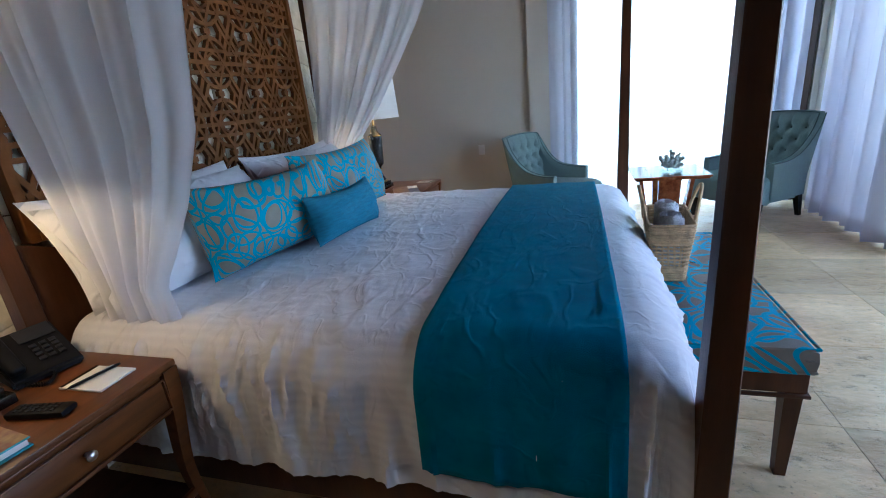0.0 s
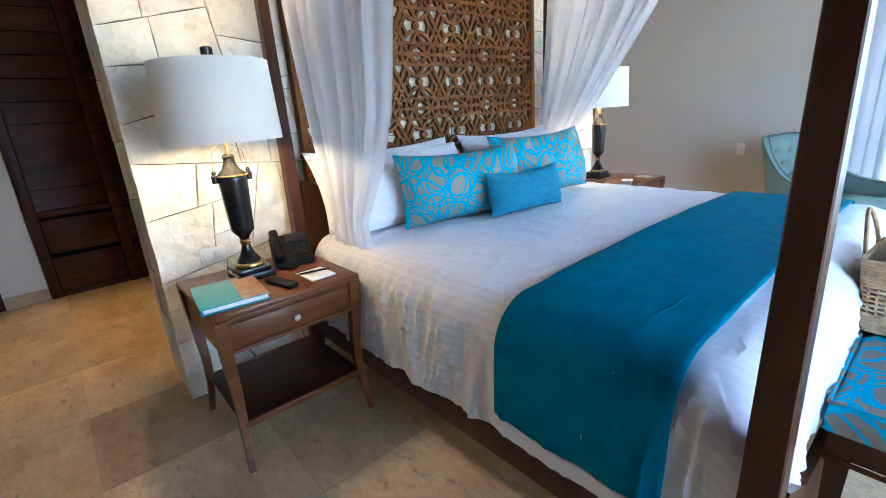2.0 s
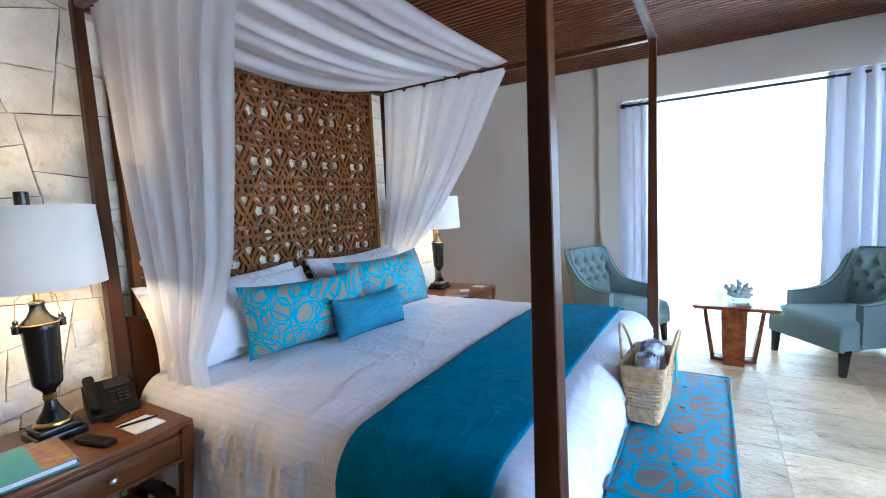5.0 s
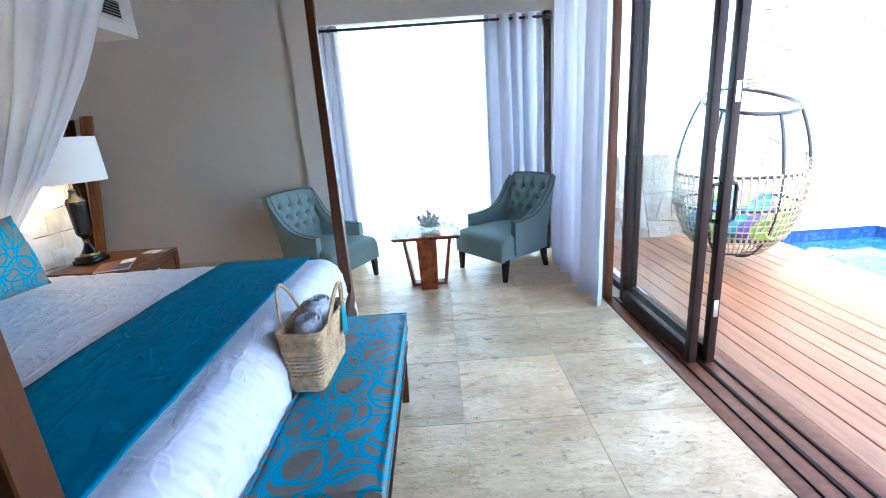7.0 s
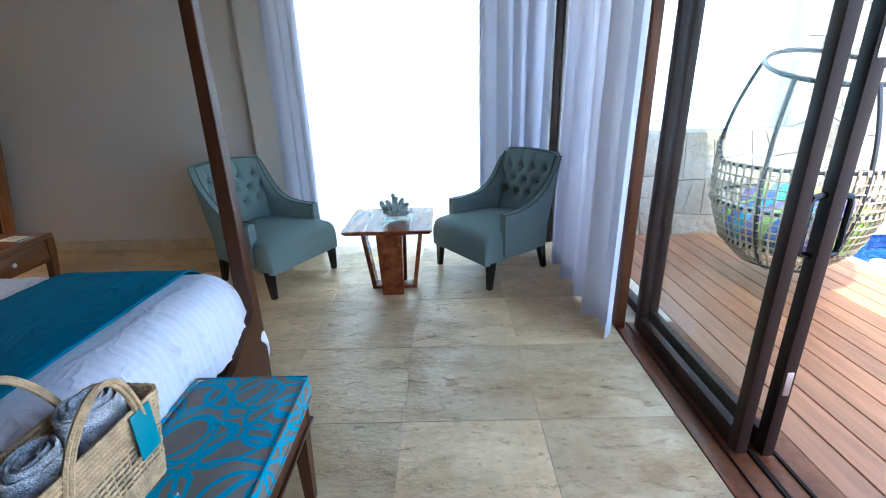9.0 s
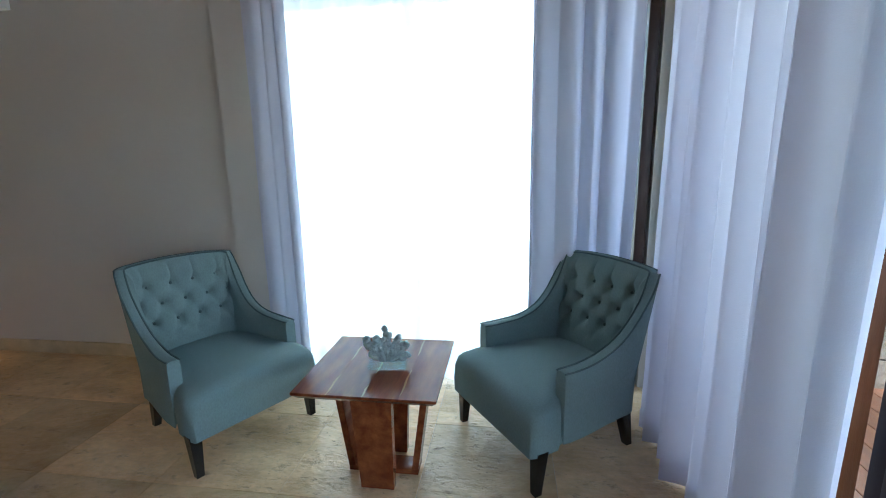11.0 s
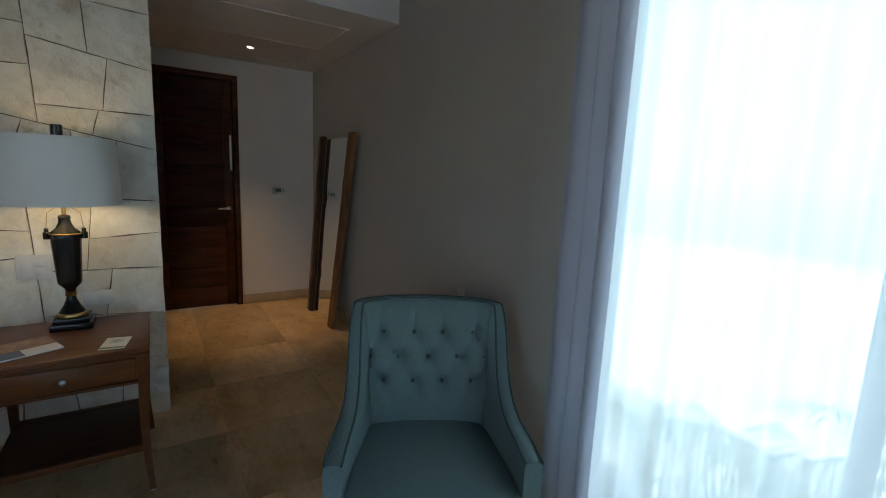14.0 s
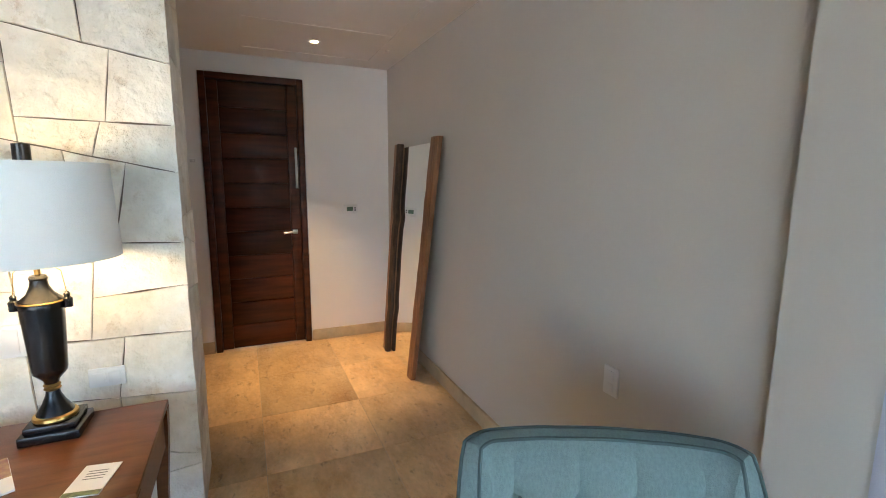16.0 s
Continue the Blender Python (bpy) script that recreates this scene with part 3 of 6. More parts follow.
# The second downlight, by the closet, is an added lamp out of view.
for px, py, pz, watts in ((-3.40, 4.75, 2.47, 18.0), (-3.3, 0.2, 2.62, 7.0)):
    dl = tagged(thing("downlight", "small lit recessed ceiling downlight", "downlight", pose(px, py, pz), group="downlights"))
    part("trim_ring", lathe(bmesh.new(), [(0.026, -0.002), (0.045, -0.003), (0.046, 0.0), (0.026, 0.001)], 24), PLASTICW, dl)
    em = bpy.data.materials.get("lamp_glow")
    if em is None:
        em = bpy.data.materials.new("lamp_glow")
        em.use_nodes = True
        em.node_tree.nodes["Principled BSDF"].inputs["Emission Color"].default_value = (1, 0.72, 0.4, 1)
        em.node_tree.nodes["Principled BSDF"].inputs["Emission Strength"].default_value = 5
    part("bulb", lathe(bmesh.new(), [(0.001, -0.0035), (0.024, -0.003), (0.024, 0.0)], 20), em, dl)
    ld = bpy.data.lights.new("downlight", "SPOT")
    ld.energy, ld.color, ld.spot_size, ld.spot_blend, ld.shadow_soft_size = watts, (1, 0.62, 0.27), radians(56), 1.0, 0.03
    new("downlight_lamp", ld).matrix_world = pose(px, py, pz - 0.015)
for i, (px, py) in enumerate(((-2.75, 4.33), (-3.4, 5.3))):
    s = tagged(thing("ceiling_sensor", "tiny white ceiling sensor", "sensor", pose(px, py, 2.47)))
    part("cap", lathe(bmesh.new(), [(0.001, -0.012), (0.012, -0.010), (0.018, 0.0)], 14), PLASTICW, s)

# terrace
deck = struct("deck", boxes((2.56, -2.5, -0.3, 4.40, 5.75, -0.045)), DARK, "reddish hardwood terrace deck", "deck")
struct("pool_coping", boxes((4.40, -2.5, -0.3, 4.50, 5.75, -0.002), (4.50, 5.30, -0.3, 5.78, 5.75, 0.10), (5.78, -2.5, -0.3, 7.0, 5.75, 0.10), bevel=0.01), PLASTER, "white plaster pool edge", "pool edge")
struct("pool_basin", boxes((4.50, -2.5, -1.3, 4.52, 5.30, -0.02), (4.52, 5.28, -1.3, 5.78, 5.30, 0.03), (5.76, -2.5, -1.3, 5.78, 5.28, 0.03), (4.5, -2.5, -1.32, 5.78, 5.30, -1.3)), MOSAIC, "blue mosaic plunge pool basin", "pool")
bm = grid(bmesh.new(), lambda u, v: (4.52 + 1.24 * u, -2.5 + 7.78 * v, -0.10), 4, 20)
struct("water", bm, WATER, "still blue pool water", "water")

# ground and sea far below the window
bm = grid(bmesh.new(), lambda u, v: (-400 + 800 * u, -300 + 345 * v, -3.6), 2, 2)
struct("ground", bm, SAND, "pale sandy ground below the building", "ground")
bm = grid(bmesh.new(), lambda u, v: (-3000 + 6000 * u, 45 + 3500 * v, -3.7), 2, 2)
struct("backdrop", grid(bmesh.new(), lambda u, v: (-3000 + 6000 * u, 3500, -4 + 4500 * v), 2, 2), SKYGLOW, "added glowing sheet that stands in for bright sky over the sea", "sky")
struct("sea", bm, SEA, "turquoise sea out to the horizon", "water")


# ---- bed ----
BX0, BX1, BY0, BY1, BTOP = -1.80, 0.22, 1.09, 3.14, 0.74
bed = thing("four_poster_bed", "dark-stained wooden four-poster bed with slim posts", "bed", pose(0, 0, 0))
for px in (0.28, -1.80):
    for py in (1.03, 3.18):
        w0, w1 = 0.042, 0.030
        post = loft(bmesh.new(), [[(px + sx * w, py + sy * w, z) for sx, sy in ((-1, -1), (1, -1), (1, 1), (-1, 1))] for w, z in ((0.028, 0.0), (0.034, 0.25), (0.034, 0.5), (0.026, 1.5), (0.021, 2.42))])
        bmesh.ops.bevel(post, geom=[e for e in post.edges], offset=0.003, segments=1, affect="EDGES")
        part("post", post, BEDWOOD, bed)
for s in ((0.26, 1.06, 2.385, 0.30, 3.15, 2.42), (-1.82, 1.06, 2.385, -1.78, 3.15, 2.42), (-1.77, 1.01, 2.385, 0.25, 1.05, 2.42), (-1.77, 3.16, 2.385, 0.25, 3.20, 2.42)):
    part("top_rail", boxes(s, bevel=0.003), BEDWOOD, bed)
for s in ((-1.76, 1.02, 0.17, 0.24, 1.06, 0.32), (-1.76, 3.15, 0.17, 0.24, 3.19, 0.32)):
    part("side_rail", boxes(s, bevel=0.004), BEDWOOD, bed)
bm = loft(bmesh.new(), [[(x, yy, 0.10) for x, yy in ((0.290, y), (0.318, y))] + [(0.318, y, zt), (0.290, y, zt)] for y, zt in ((1.07, 0.52), (1.10, 0.50), (1.3, 0.38), (1.5, 0.34), (2.7, 0.34), (2.9, 0.38), (3.11, 0.50), (3.14, 0.52))])
part("footboard", bm, BEDWOOD, bed)
bm = loft(bmesh.new(), [[(-1.84, y, 0.12), (-1.79, y, 0.12), (-1.79, y, zt), (-1.84, y, zt)] for y, zt in ((1.07, 1.0), (1.25, 0.93), (1.6, 0.9), (2.6, 0.9), (2.95, 0.93), (3.14, 1.0))])
part("headboard", bm, BEDWOOD, bed)
part("mattress", boxes((BX0 + 0.06, BY0 + 0.02, 0.3, BX1 - 0.03, BY1 - 0.02, 0.70), bevel=0.06), PILLOW, bed)


def drape_over(a, b, lift, flare, hem):
    """A point of a cloth that lies on the bed and falls over its edges; a and b are its flat place."""
    r = 0.13
    ex, ey0, ey1 = BX1 - 0.55 * r, BY0 + 0.55 * r, BY1 - 0.55 * r
    dx = max(0.0, a - ex)
    dy = (ey0 - b) if b < ey0 else max(0.0, b - ey1)
    d = math.hypot(dx, dy)
    x, yv = min(a, ex), min(max(b, ey0), ey1)
    cen = 1 - ((b - (BY0 + BY1) / 2) / ((BY1 - BY0) / 2)) ** 2
    z = BTOP - 0.03 + 0.022 * max(0.0, cen)
    crease = (1 - abs(noise.noise((a * 2.0 + b * 1.6, b * 2.6 - a * 0.9, 0.5)))) ** 9 * 0.006 + (1 - abs(noise.noise((a * 5.0 - b * 2.2, b * 1.4, 7.5)))) ** 9 * 0.005 + (1 - abs(noise.noise((a * 9.0 + b * 2.5, b * 1.3, 3.5)))) ** 7 * 0.010 * smooth01(BY0 + 0.75, BY0 + 0.1, b) + (1 - abs(noise.noise((a * 4.5 - b * 5.5, b * 2.0 + a, 6.1)))) ** 9 * 0.008 * smooth01(-0.3, -1.0, a)
    fine = 1.8 * sum((1 - abs(noise.noise((a * p + b * q, b * r, w)))) ** 10 * h for p, q, r, w, h in ((14, 4, 5, 1.1, 0.0035), (7, -9, 6, 2.2, 0.004), (19, 8, 9, 3.3, 0.0025), (4, 15, 3, 4.4, 0.003))) * (0.35 + 0.65 * smooth01(-0.5, -1.2, a))
    nz = fine + 1.5 * crease * (0.4 + 0.6 * smooth01(0.1, -0.7, a)) + noise.noise((a * 3.2, b * 3.2, 1.7)) * 0.008 + noise.noise((a * 9, b * 7, 4.1)) * 0.004
    if d > 0:
        sx, sy = dx / d, (-dy if b < ey0 else dy) / d
        th = min(d / r, math.pi / 2)
        out = r * math.sin(th) + lift * math.sin(th)
        z += lift * math.cos(th)
        down = r * (1 - math.cos(th)) + max(0.0, d - r * math.pi / 2)
        k = smooth01(0.1, 0.5, d)
        along = a * abs(sy) + b * abs(sx)
        fold = 0.75 * math.sin(along * 13 + 2.5 * noise.noise((a * 1.3, b * 1.3, 9.0))) * 0.004 + (1 - abs(noise.noise((along * 4.5, d * 0.8, 5.0)))) ** 6 * 0.022 + (1 - abs(noise.noise((along * 9.5, d * 1.1, 2.0)))) ** 5 * 0.013 + noise.noise((along * 10, d * 1.5, 3.3)) * 0.010
        corner = 4 * (sx * sy) ** 2
        fan = smooth01(0.0, 0.3, min(abs(sx), abs(sy)))
        fold *= 1 - 0.95 * fan
        tuck = (1 - fan) * ((1 - abs(noise.noise((along * 13 + d * 3, d * 2.2, 8.0)))) ** 10 * 0.014 + (1 - abs(noise.noise((along * 8 - d * 2, d * 1.6, 1.0)))) ** 12 * 0.016)
        out += smooth01(0.0, 0.16, d) * (1 - 0.6 * smooth01(0.25, 0.5, d)) * tuck * (lift < 0.005)
        out += k * (flare + fold) + 0.09 * k * corner ** 2
        x, yv = x + sx * out, yv + sy * out
        z = z - down + hem * k * noise.noise((along * 2.2, 0.4, 0.0)) * 0.02
        z = max(z, 0.05)
    else:
        z += lift
    z += nz * (1 - smooth01(0.02, 0.20, d)) * (0.4 if lift > 0.005 else 0.45)
    return (x, yv, z)


def duvet_fn(u, v):
    a = BX0 + 0.12 + u * (BX1 - BX0 - 0.12 + 0.31)
    b = BY0 - 0.425 + v * (BY1 - BY0 + 0.90)
    x, yy, z = drape_over(a, b, 0.0, 0.012, 1.0)
    pull = noise.noise((a * 1.6 + b * 1.1, b * 5.0, 0.3)) * 0.010 * smooth01(0.2, -1.2, a)
    return (x, yy, z + pull * smooth01(0.0, 0.12, b - BY0) * smooth01(0.0, 0.12, BY1 - b) * smooth01(0.0, 0.12, BX1 - a))


duvet = thing("duvet", "white striped cotton bedspread hanging over the bed", "bedspread", pose(0, 0, 0))
d = part("cover", grid(bmesh.new(), duvet_fn, 170, 230), SHEET, duvet)


def flat_uv(ob, nv, fn):
    """Gives a grid of cloth its place before it was draped, in metres."""
    uv = ob.data.uv_layers.new(name="flat")
    for lp in ob.data.loops:
        uv.data[lp.index].uv = fn(lp.vertex_index // (nv + 1), lp.vertex_index % (nv + 1))


flat_uv(d, 230, lambda i, j: (i / 170 * 2.2, j / 230 * (BY1 - BY0 + 0.90)))
sol = d.modifiers.new("thick", "SOLIDIFY")
sol.thickness, sol.offset = 0.012, -1


def hem_fn(u, v):
    x, yy, z = duvet_fn(u, 0.018 * v)
    return (x, yy - 0.004, z)


part("hem", grid(bmesh.new(), hem_fn, 170, 2), PILLOW, duvet)


def runner_fn(u, v):
    a = -0.415 + u * 0.52
    b = BY0 - 0.355 + v * (BY1 - BY0 + 0.72)
    return drape_over(a, b, 0.014, 0.012, 1.0)


runner = thing("bed_runner", "teal woven bed runner laid across the foot of the bed", "bed runner", pose(0, 0, 0))
d = part("throw", grid(bmesh.new(), runner_fn, 36, 140), TEAL, runner)
sol = d.modifiers.new("thick", "SOLIDIFY")
sol.thickness, sol.offset = 0.006, 1
for a in (-0.38, 0.055):
    bm = bmesh.new()
    grid(bm, lambda u, v: drape_over(a + 0.014 * u, BY0 - 0.355 + v * (BY1 - BY0 + 0.72), 0.0225, 0.012, 1.0), 2, 140)
    part("stitched_band", bm, TEAL, runner)


# pillows
def pillow_mesh(w, h, t, seed, sag=0.02):
    """Upright pillow: width along y, height along z, thickness along x."""
    bm = bmesh.new()
    for side in (1, -1):
        def fn(u, v, side=side):
            p, q = 2 * u - 1, 2 * v - 1
            body = max(0.0, (1 - abs(p) ** 2.8)) ** 0.5 * max(0.0, (1 - abs(q) ** 2.2)) ** 0.55
            wob = noise.noise((p * 2.1 + seed, q * 2.3, side * 1.5)) * 0.12 + noise.noise((p * 5 + seed, q * 5, side)) * 0.06 - 0.10 * (1 - abs(noise.noise((p * 3 + q * 2 + seed, q * 4 - p, side)))) ** 8 * (0.3 + abs(p * q))
            inx = 1 - 0.055 * (1 - p * p) * 0 - 0.05 * (1 - abs(p)) * abs(q) ** 6
            iny = 1 - 0.06 * (1 - q * q) * abs(p) ** 6
            return (side * t * 0.5 * body * (1 + wob), p * w / 2 * iny, h / 2 + q * h / 2 * (1 - 0.06 * (1 - p * p) * abs(q) ** 6) - sag * (1 - p * p) * (q > 0) * q)
        grid(bm, fn, 26, 20)
    bmesh.ops.remove_doubles(bm, verts=bm.verts, dist=0.0008)
    return bm


def pillow(label, m, w, h, t, material, seed):
    ob = thing("pillow", label, "pillow", m, group="pillows on the bed")
    part("cushion", pillow_mesh(w, h, t, seed), material, ob)
    return ob


for i, (py, px, tilt) in enumerate(((1.57, -1.58, -24), (2.62, -1.58, -24))):
    pillow("plump white cotton sleeping pillow against the headboard", pose(px, py, 0.735, 0, tilt, 2 * i), 0.96, 0.44, 0.20, PILLOW, i * 3.0)
for i, (py, px, tilt) in enumerate(((1.56, -1.44, -34), (2.60, -1.46, -33))):
    pillow("white cotton pillow leaning behind the printed cushions", pose(px, py, 0.735, 0, tilt, -2 + 3 * i), 0.96, 0.45, 0.24, PILLOW, 11 + i * 3.0)
pillow("taupe satin cushion printed with turquoise rings", pose(-1.265, 1.75, 0.74, 0, -12, -10), 0.76, 0.37, 0.25, RINGS_P, 5.0)
pillow("taupe satin cushion printed with turquoise rings", pose(-1.25, 2.43, 0.755, 0, -15, -2), 0.84, 0.395, 0.23, RINGS_P, 8.0)
pillow("small ribbed blue lumbar cushion", pose(-1.06, 2.0, 0.755, 0, -12, -7), 0.51, 0.23, 0.17, LUMBAR, 2.0)

# carved panel on the stone wall
HBX, HY0, HY1, HZ0, HZ1 = -1.865, 1.14, 3.06, 0.98, 2.41
carved = thing("carved_panel", "carved wooden lattice panel of star rosettes above the bed", "wall panel", pose(HBX, 0, 0))
part("panel_frame", boxes((-0.02, HY0, HZ0, 0.035, HY0 + 0.035, HZ1), (-0.02, HY1 - 0.035, HZ0, 0.035, HY1, HZ1), (-0.02, HY0 + 0.035, HZ0, 0.035, HY1 - 0.035, HZ0 + 0.035), (-0.02, HY0 + 0.035, HZ1 - 0.035, 0.035, HY1 - 0.035, HZ1), bevel=0.003), LATTICE, carved)
lat = bmesh.new()
rng = random.Random(4)


def strip(ya, za, yb, zb, w=0.013):
    """One carved bar of the lattice, cut off at the frame."""
    dy, dz = yb - ya, zb - za
    ln = math.hypot(dy, dz)
    if ln < 1e-4 or not (HY0 + 0.02 < (ya + yb) / 2 < HY1 - 0.02 and HZ0 + 0.02 < (za + zb) / 2 < HZ1 - 0.02):
        return
    ny, nz = -dz / ln * w / 2, dy / ln * w / 2
    ey, ez = dy / ln * w * 0.35, dz / ln * w * 0.35
    xf = 0.018 + rng.uniform(0, 0.0035)
    q = ((ya - ey + ny, za - ez + nz), (ya - ey - ny, za - ez - nz), (yb + ey - ny, zb + ez - nz), (yb + ey + ny, zb + ez + nz))
    q = [(min(max(a, HY0 + 0.01), HY1 - 0.01), min(max(b, HZ0 + 0.01), HZ1 - 0.01)) for a, b in q]
    loft(lat, [[(-0.004, a, b) for a, b in q], [(xf, a, b) for a, b in q]])


def poly(cy, cz, r, n, ph=0.0, w=0.013, sq=1.0):
    p = [(cy + r * math.cos(ph + 2 * math.pi * k / n), cz + sq * r * math.sin(ph + 2 * math.pi * k / n)) for k in range(n)]
    for k in range(n):
        strip(*p[k], *p[(k + 1) % n], w)
    return p


CW, CH, CY, CZ = 0.298, 0.312, 1.957, 1.315
for row in range(-2, 5):
    cz = CZ + row * CH
    hz = cz + CH / 2
    strip(HY0 + 0.03, cz, HY1 - 0.03, cz, 0.021)
    for col in range(-3, 5):
        cy = CY + col * CW
        poly(cy, cz, 0.126, 18, math.pi / 18, 0.020)
        for tri in (math.pi / 2, -math.pi / 2):
            poly(cy, cz, 0.122, 3, tri, 0.018)
        poly(cy, cz, 0.050, 6, math.pi / 6, 0.014)
        # waisted bar between two rosettes, with a five-sided opening on each side
        strip(cy, hz - 0.045, cy, hz + 0.045, 0.022)
        strip(cy - 0.012, hz, cy + 0.012, hz, 0.026)
        for sg in (-1, 1):
            strip(cy + sg * 0.074, cz + 0.100, cy + sg * 0.101, hz, 0.018)
            strip(cy + sg * 0.101, hz, cy + sg * 0.074, cz + CH - 0.100, 0.016)
            # crossing bars between neighbouring rosettes
            strip(cy + sg * 0.100, cz + 0.070, cy + sg * (CW - 0.100), cz + CH - 0.070, 0.022)
            strip(cy + sg * 0.120, cz + 0.045, cy + sg * (CW - 0.075), cz + CH - 0.100, 0.018)
            for up in (-1, 1):
                strip(cy + sg * 0.110, cz + up * 0.052, cy + sg * CW / 2, cz + up * 0.052, 0.020)
part("lattice", lat, LATTICE, carved, smooth=False)


# ---- canopy cloth ----
def fold_wave(s, seed):
    return 0.6 * math.sin(s) + 0.4 * math.sin(1.73 * s + seed) + 0.25 * math.sin(0.61 * s + 2 * seed)


def side_drape(yr, sgn, edge, tie, tie_x, seed, zb):
    """Voile hung on a side rail of the bed and gathered to the head post. edge: its free side, as heights and places."""
    def free(z):
        for (z0, x0), (z1, x1) in zip(edge, edge[1:]):
            if z >= z1:
                return x0 + (x1 - x0) * (z0 - z) / (z0 - z1)
        return edge[-1][1]

    def fn(u, v):
        z = 2.40 - (2.40 - zb) * v
        k = min(1.0, (2.40 - z) / (2.40 - tie))
        xa, xb = -1.77 + (tie_x + 1.77) * k ** 2.2, free(z)
        x = xa + (xb - xa) * u
        off = 0.030 * fold_wave(u * 40 + 0.6 * k, seed) * (0.35 + 0.65 * min(1, k * 3 + 0.2)) * (0.5 + 0.5 * min(1.0, (xb - xa) / 0.5))
        return (x + 0.008 * fold_wave(u * 40 + 1, seed), yr + sgn * (0.03 + 0.05 * k) + off, z)
    return grid(bmesh.new(), fn, 120, 46)


drapes = thing("bed_canopy", "sheer white voile canopy draped over the bed head", "canopy", pose(0, 0, 0))
NEAR_EDGE = ((2.40, -0.66), (2.2, -0.78), (2.0, -0.845), (1.65, -0.91), (1.3, -0.99), (1.1, -1.09), (0.95, -1.19), (0.84, -1.27), (0.70, -1.25))
FAR_EDGE = ((2.43, -0.64), (2.16, -0.79), (1.81, -0.98), (1.5, -1.19), (1.30, -1.33), (1.03, -1.56), (0.9, -1.60), (0.74, -1.56))
part("side_drape", side_drape(1.03, 1, NEAR_EDGE, 0.84, -1.54, 0.7, 0.72), CANOPY, drapes)
part("side_drape", side_drape(3.18, -1, FAR_EDGE, 1.0, -1.84, 2.1, 0.74), CANOPY, drapes)


def canopy_fn(u, v):
    s = 4 * v * (1 - v)
    x = -1.77 + (1.11 + 0.03 * s) * u
    sag = 0.13 * s * (1 - u) + 0.03 * s
    rip = 0.020 * fold_wave(u * 40 + 1.2 * s, 1.3) * (0.35 + 0.65 * s ** 0.5)
    return (x, 1.03 + 2.15 * v, 2.435 - sag + rip)


part("canopy_top", grid(bmesh.new(), canopy_fn, 110, 40), CANOPY, drapes)


# ---- bench, basket ----
bench = thing("bench", "dark wooden bench at the foot of the bed", "bench", pose(0.495, 2.095, 0))
part("bench_frame", boxes((-0.177, -0.585, 0.34, 0.177, -0.555, 0.41), (-0.177, 0.555, 0.34, 0.177, 0.585, 0.41), (-0.177, -0.555, 0.34, -0.147, 0.555, 0.41), (0.147, -0.555, 0.34, 0.177, 0.555, 0.41), (-0.147, -0.555, 0.39, 0.147, 0.555, 0.405), bevel=0.003), BEDWOOD, bench)
part("moulding", boxes((-0.185, -0.593, 0.325, 0.185, -0.581, 0.337), (-0.185, 0.581, 0.325, 0.185, 0.593, 0.337), (0.173, -0.581, 0.325, 0.185, 0.581, 0.337), (-0.185, -0.581, 0.325, -0.173, 0.581, 0.337), bevel=0.002), BEDWOOD, bench)
for sx in (-1, 1):
    for sy in (-1, 1):
        bm = loft(bmesh.new(), [[(sx * 0.147 + dx * w, sy * 0.55 + dy * w, z) for dx, dy in ((-1, -1), (1, -1), (1, 1), (-1, 1))] for w, z in ((0.017, 0.0), (0.026, 0.34))])
        part("leg", bm, BEDWOOD, bench, smooth=False)
cush = thing("bench_cushion", "taupe bench cushion printed with turquoise rings", "cushion", pose(0.495, 2.095, 0.411))
bm = box(bmesh.new(), -0.185, -0.59, 0, 0.185, 0.59, 0.09)
bmesh.ops.subdivide_edges(bm, edges=bm.edges, cuts=10, use_grid_fill=True)
for vtx in bm.verts:
    p, q = vtx.co.x / 0.185, vtx.co.y / 0.59
    if vtx.co.z > 0.05:
        vtx.co.z += 0.010 * (1 - p ** 4) * (1 - q ** 6) - 0.012 * max(0, abs(p) ** 12) + noise.noise((vtx.co.x * 9, vtx.co.y * 5, 2)) * 0.006
    edge = max(abs(p), abs(q))
    if edge > 0.98:
        mid = 1 - abs(vtx.co.z - 0.045) / 0.045
        vtx.co.x *= 1 + 0.025 * mid
        vtx.co.y *= 1 + 0.008 * mid
part("pad", bm, RINGS_B, cush)
bm = bmesh.new()
for z in (0.008, 0.088):
    tube(bm, [(-0.187, -0.592, z), (0.187, -0.592, z), (0.187, 0.592, z), (-0.187, 0.592, z)], 0.005, 6, True)
part("piping", bm, RINGS_B, cush)
for q in (-0.36, -0.12, 0.12, 0.36):
    part("tuft_button", lathe(bmesh.new(), [(0.013, 0.098), (0.011, 0.104), (0.001, 0.106)], 10, 0.0, q), RINGS_B, cush)

basket = thing("basket", "woven sea-grass basket with two handles holding rolled towels", "basket", pose(0.368, 2.145, 0.512, 0, 0, -4))


def basket_loop(z):
    k = z / 0.25
    hx, hy, r = 0.058 + 0.028 * k, 0.158 + 0.014 * k, 0.025
    pts = []
    for cx, cy, a0 in ((hx - r, hy - r, 0), (-hx + r, hy - r, 90), (-hx + r, -hy + r, 180), (hx - r, -hy + r, 270)):
        for j in range(5):
            a = radians(a0 + 22.5 * j)
            pts.append((cx + r * math.cos(a), cy + r * math.sin(a)))
    dense = []
    for i in range(len(pts)):
        (x0, y0), (x1, y1) = pts[i], pts[(i + 1) % len(pts)]
        m = max(1, round(math.hypot(x1 - x0, y1 - y0) / 0.011))
        dense += [(x0 + (x1 - x0) * j / m, y0 + (y1 - y0) * j / m) for j in range(m)]
    return dense


bm = bmesh.new()
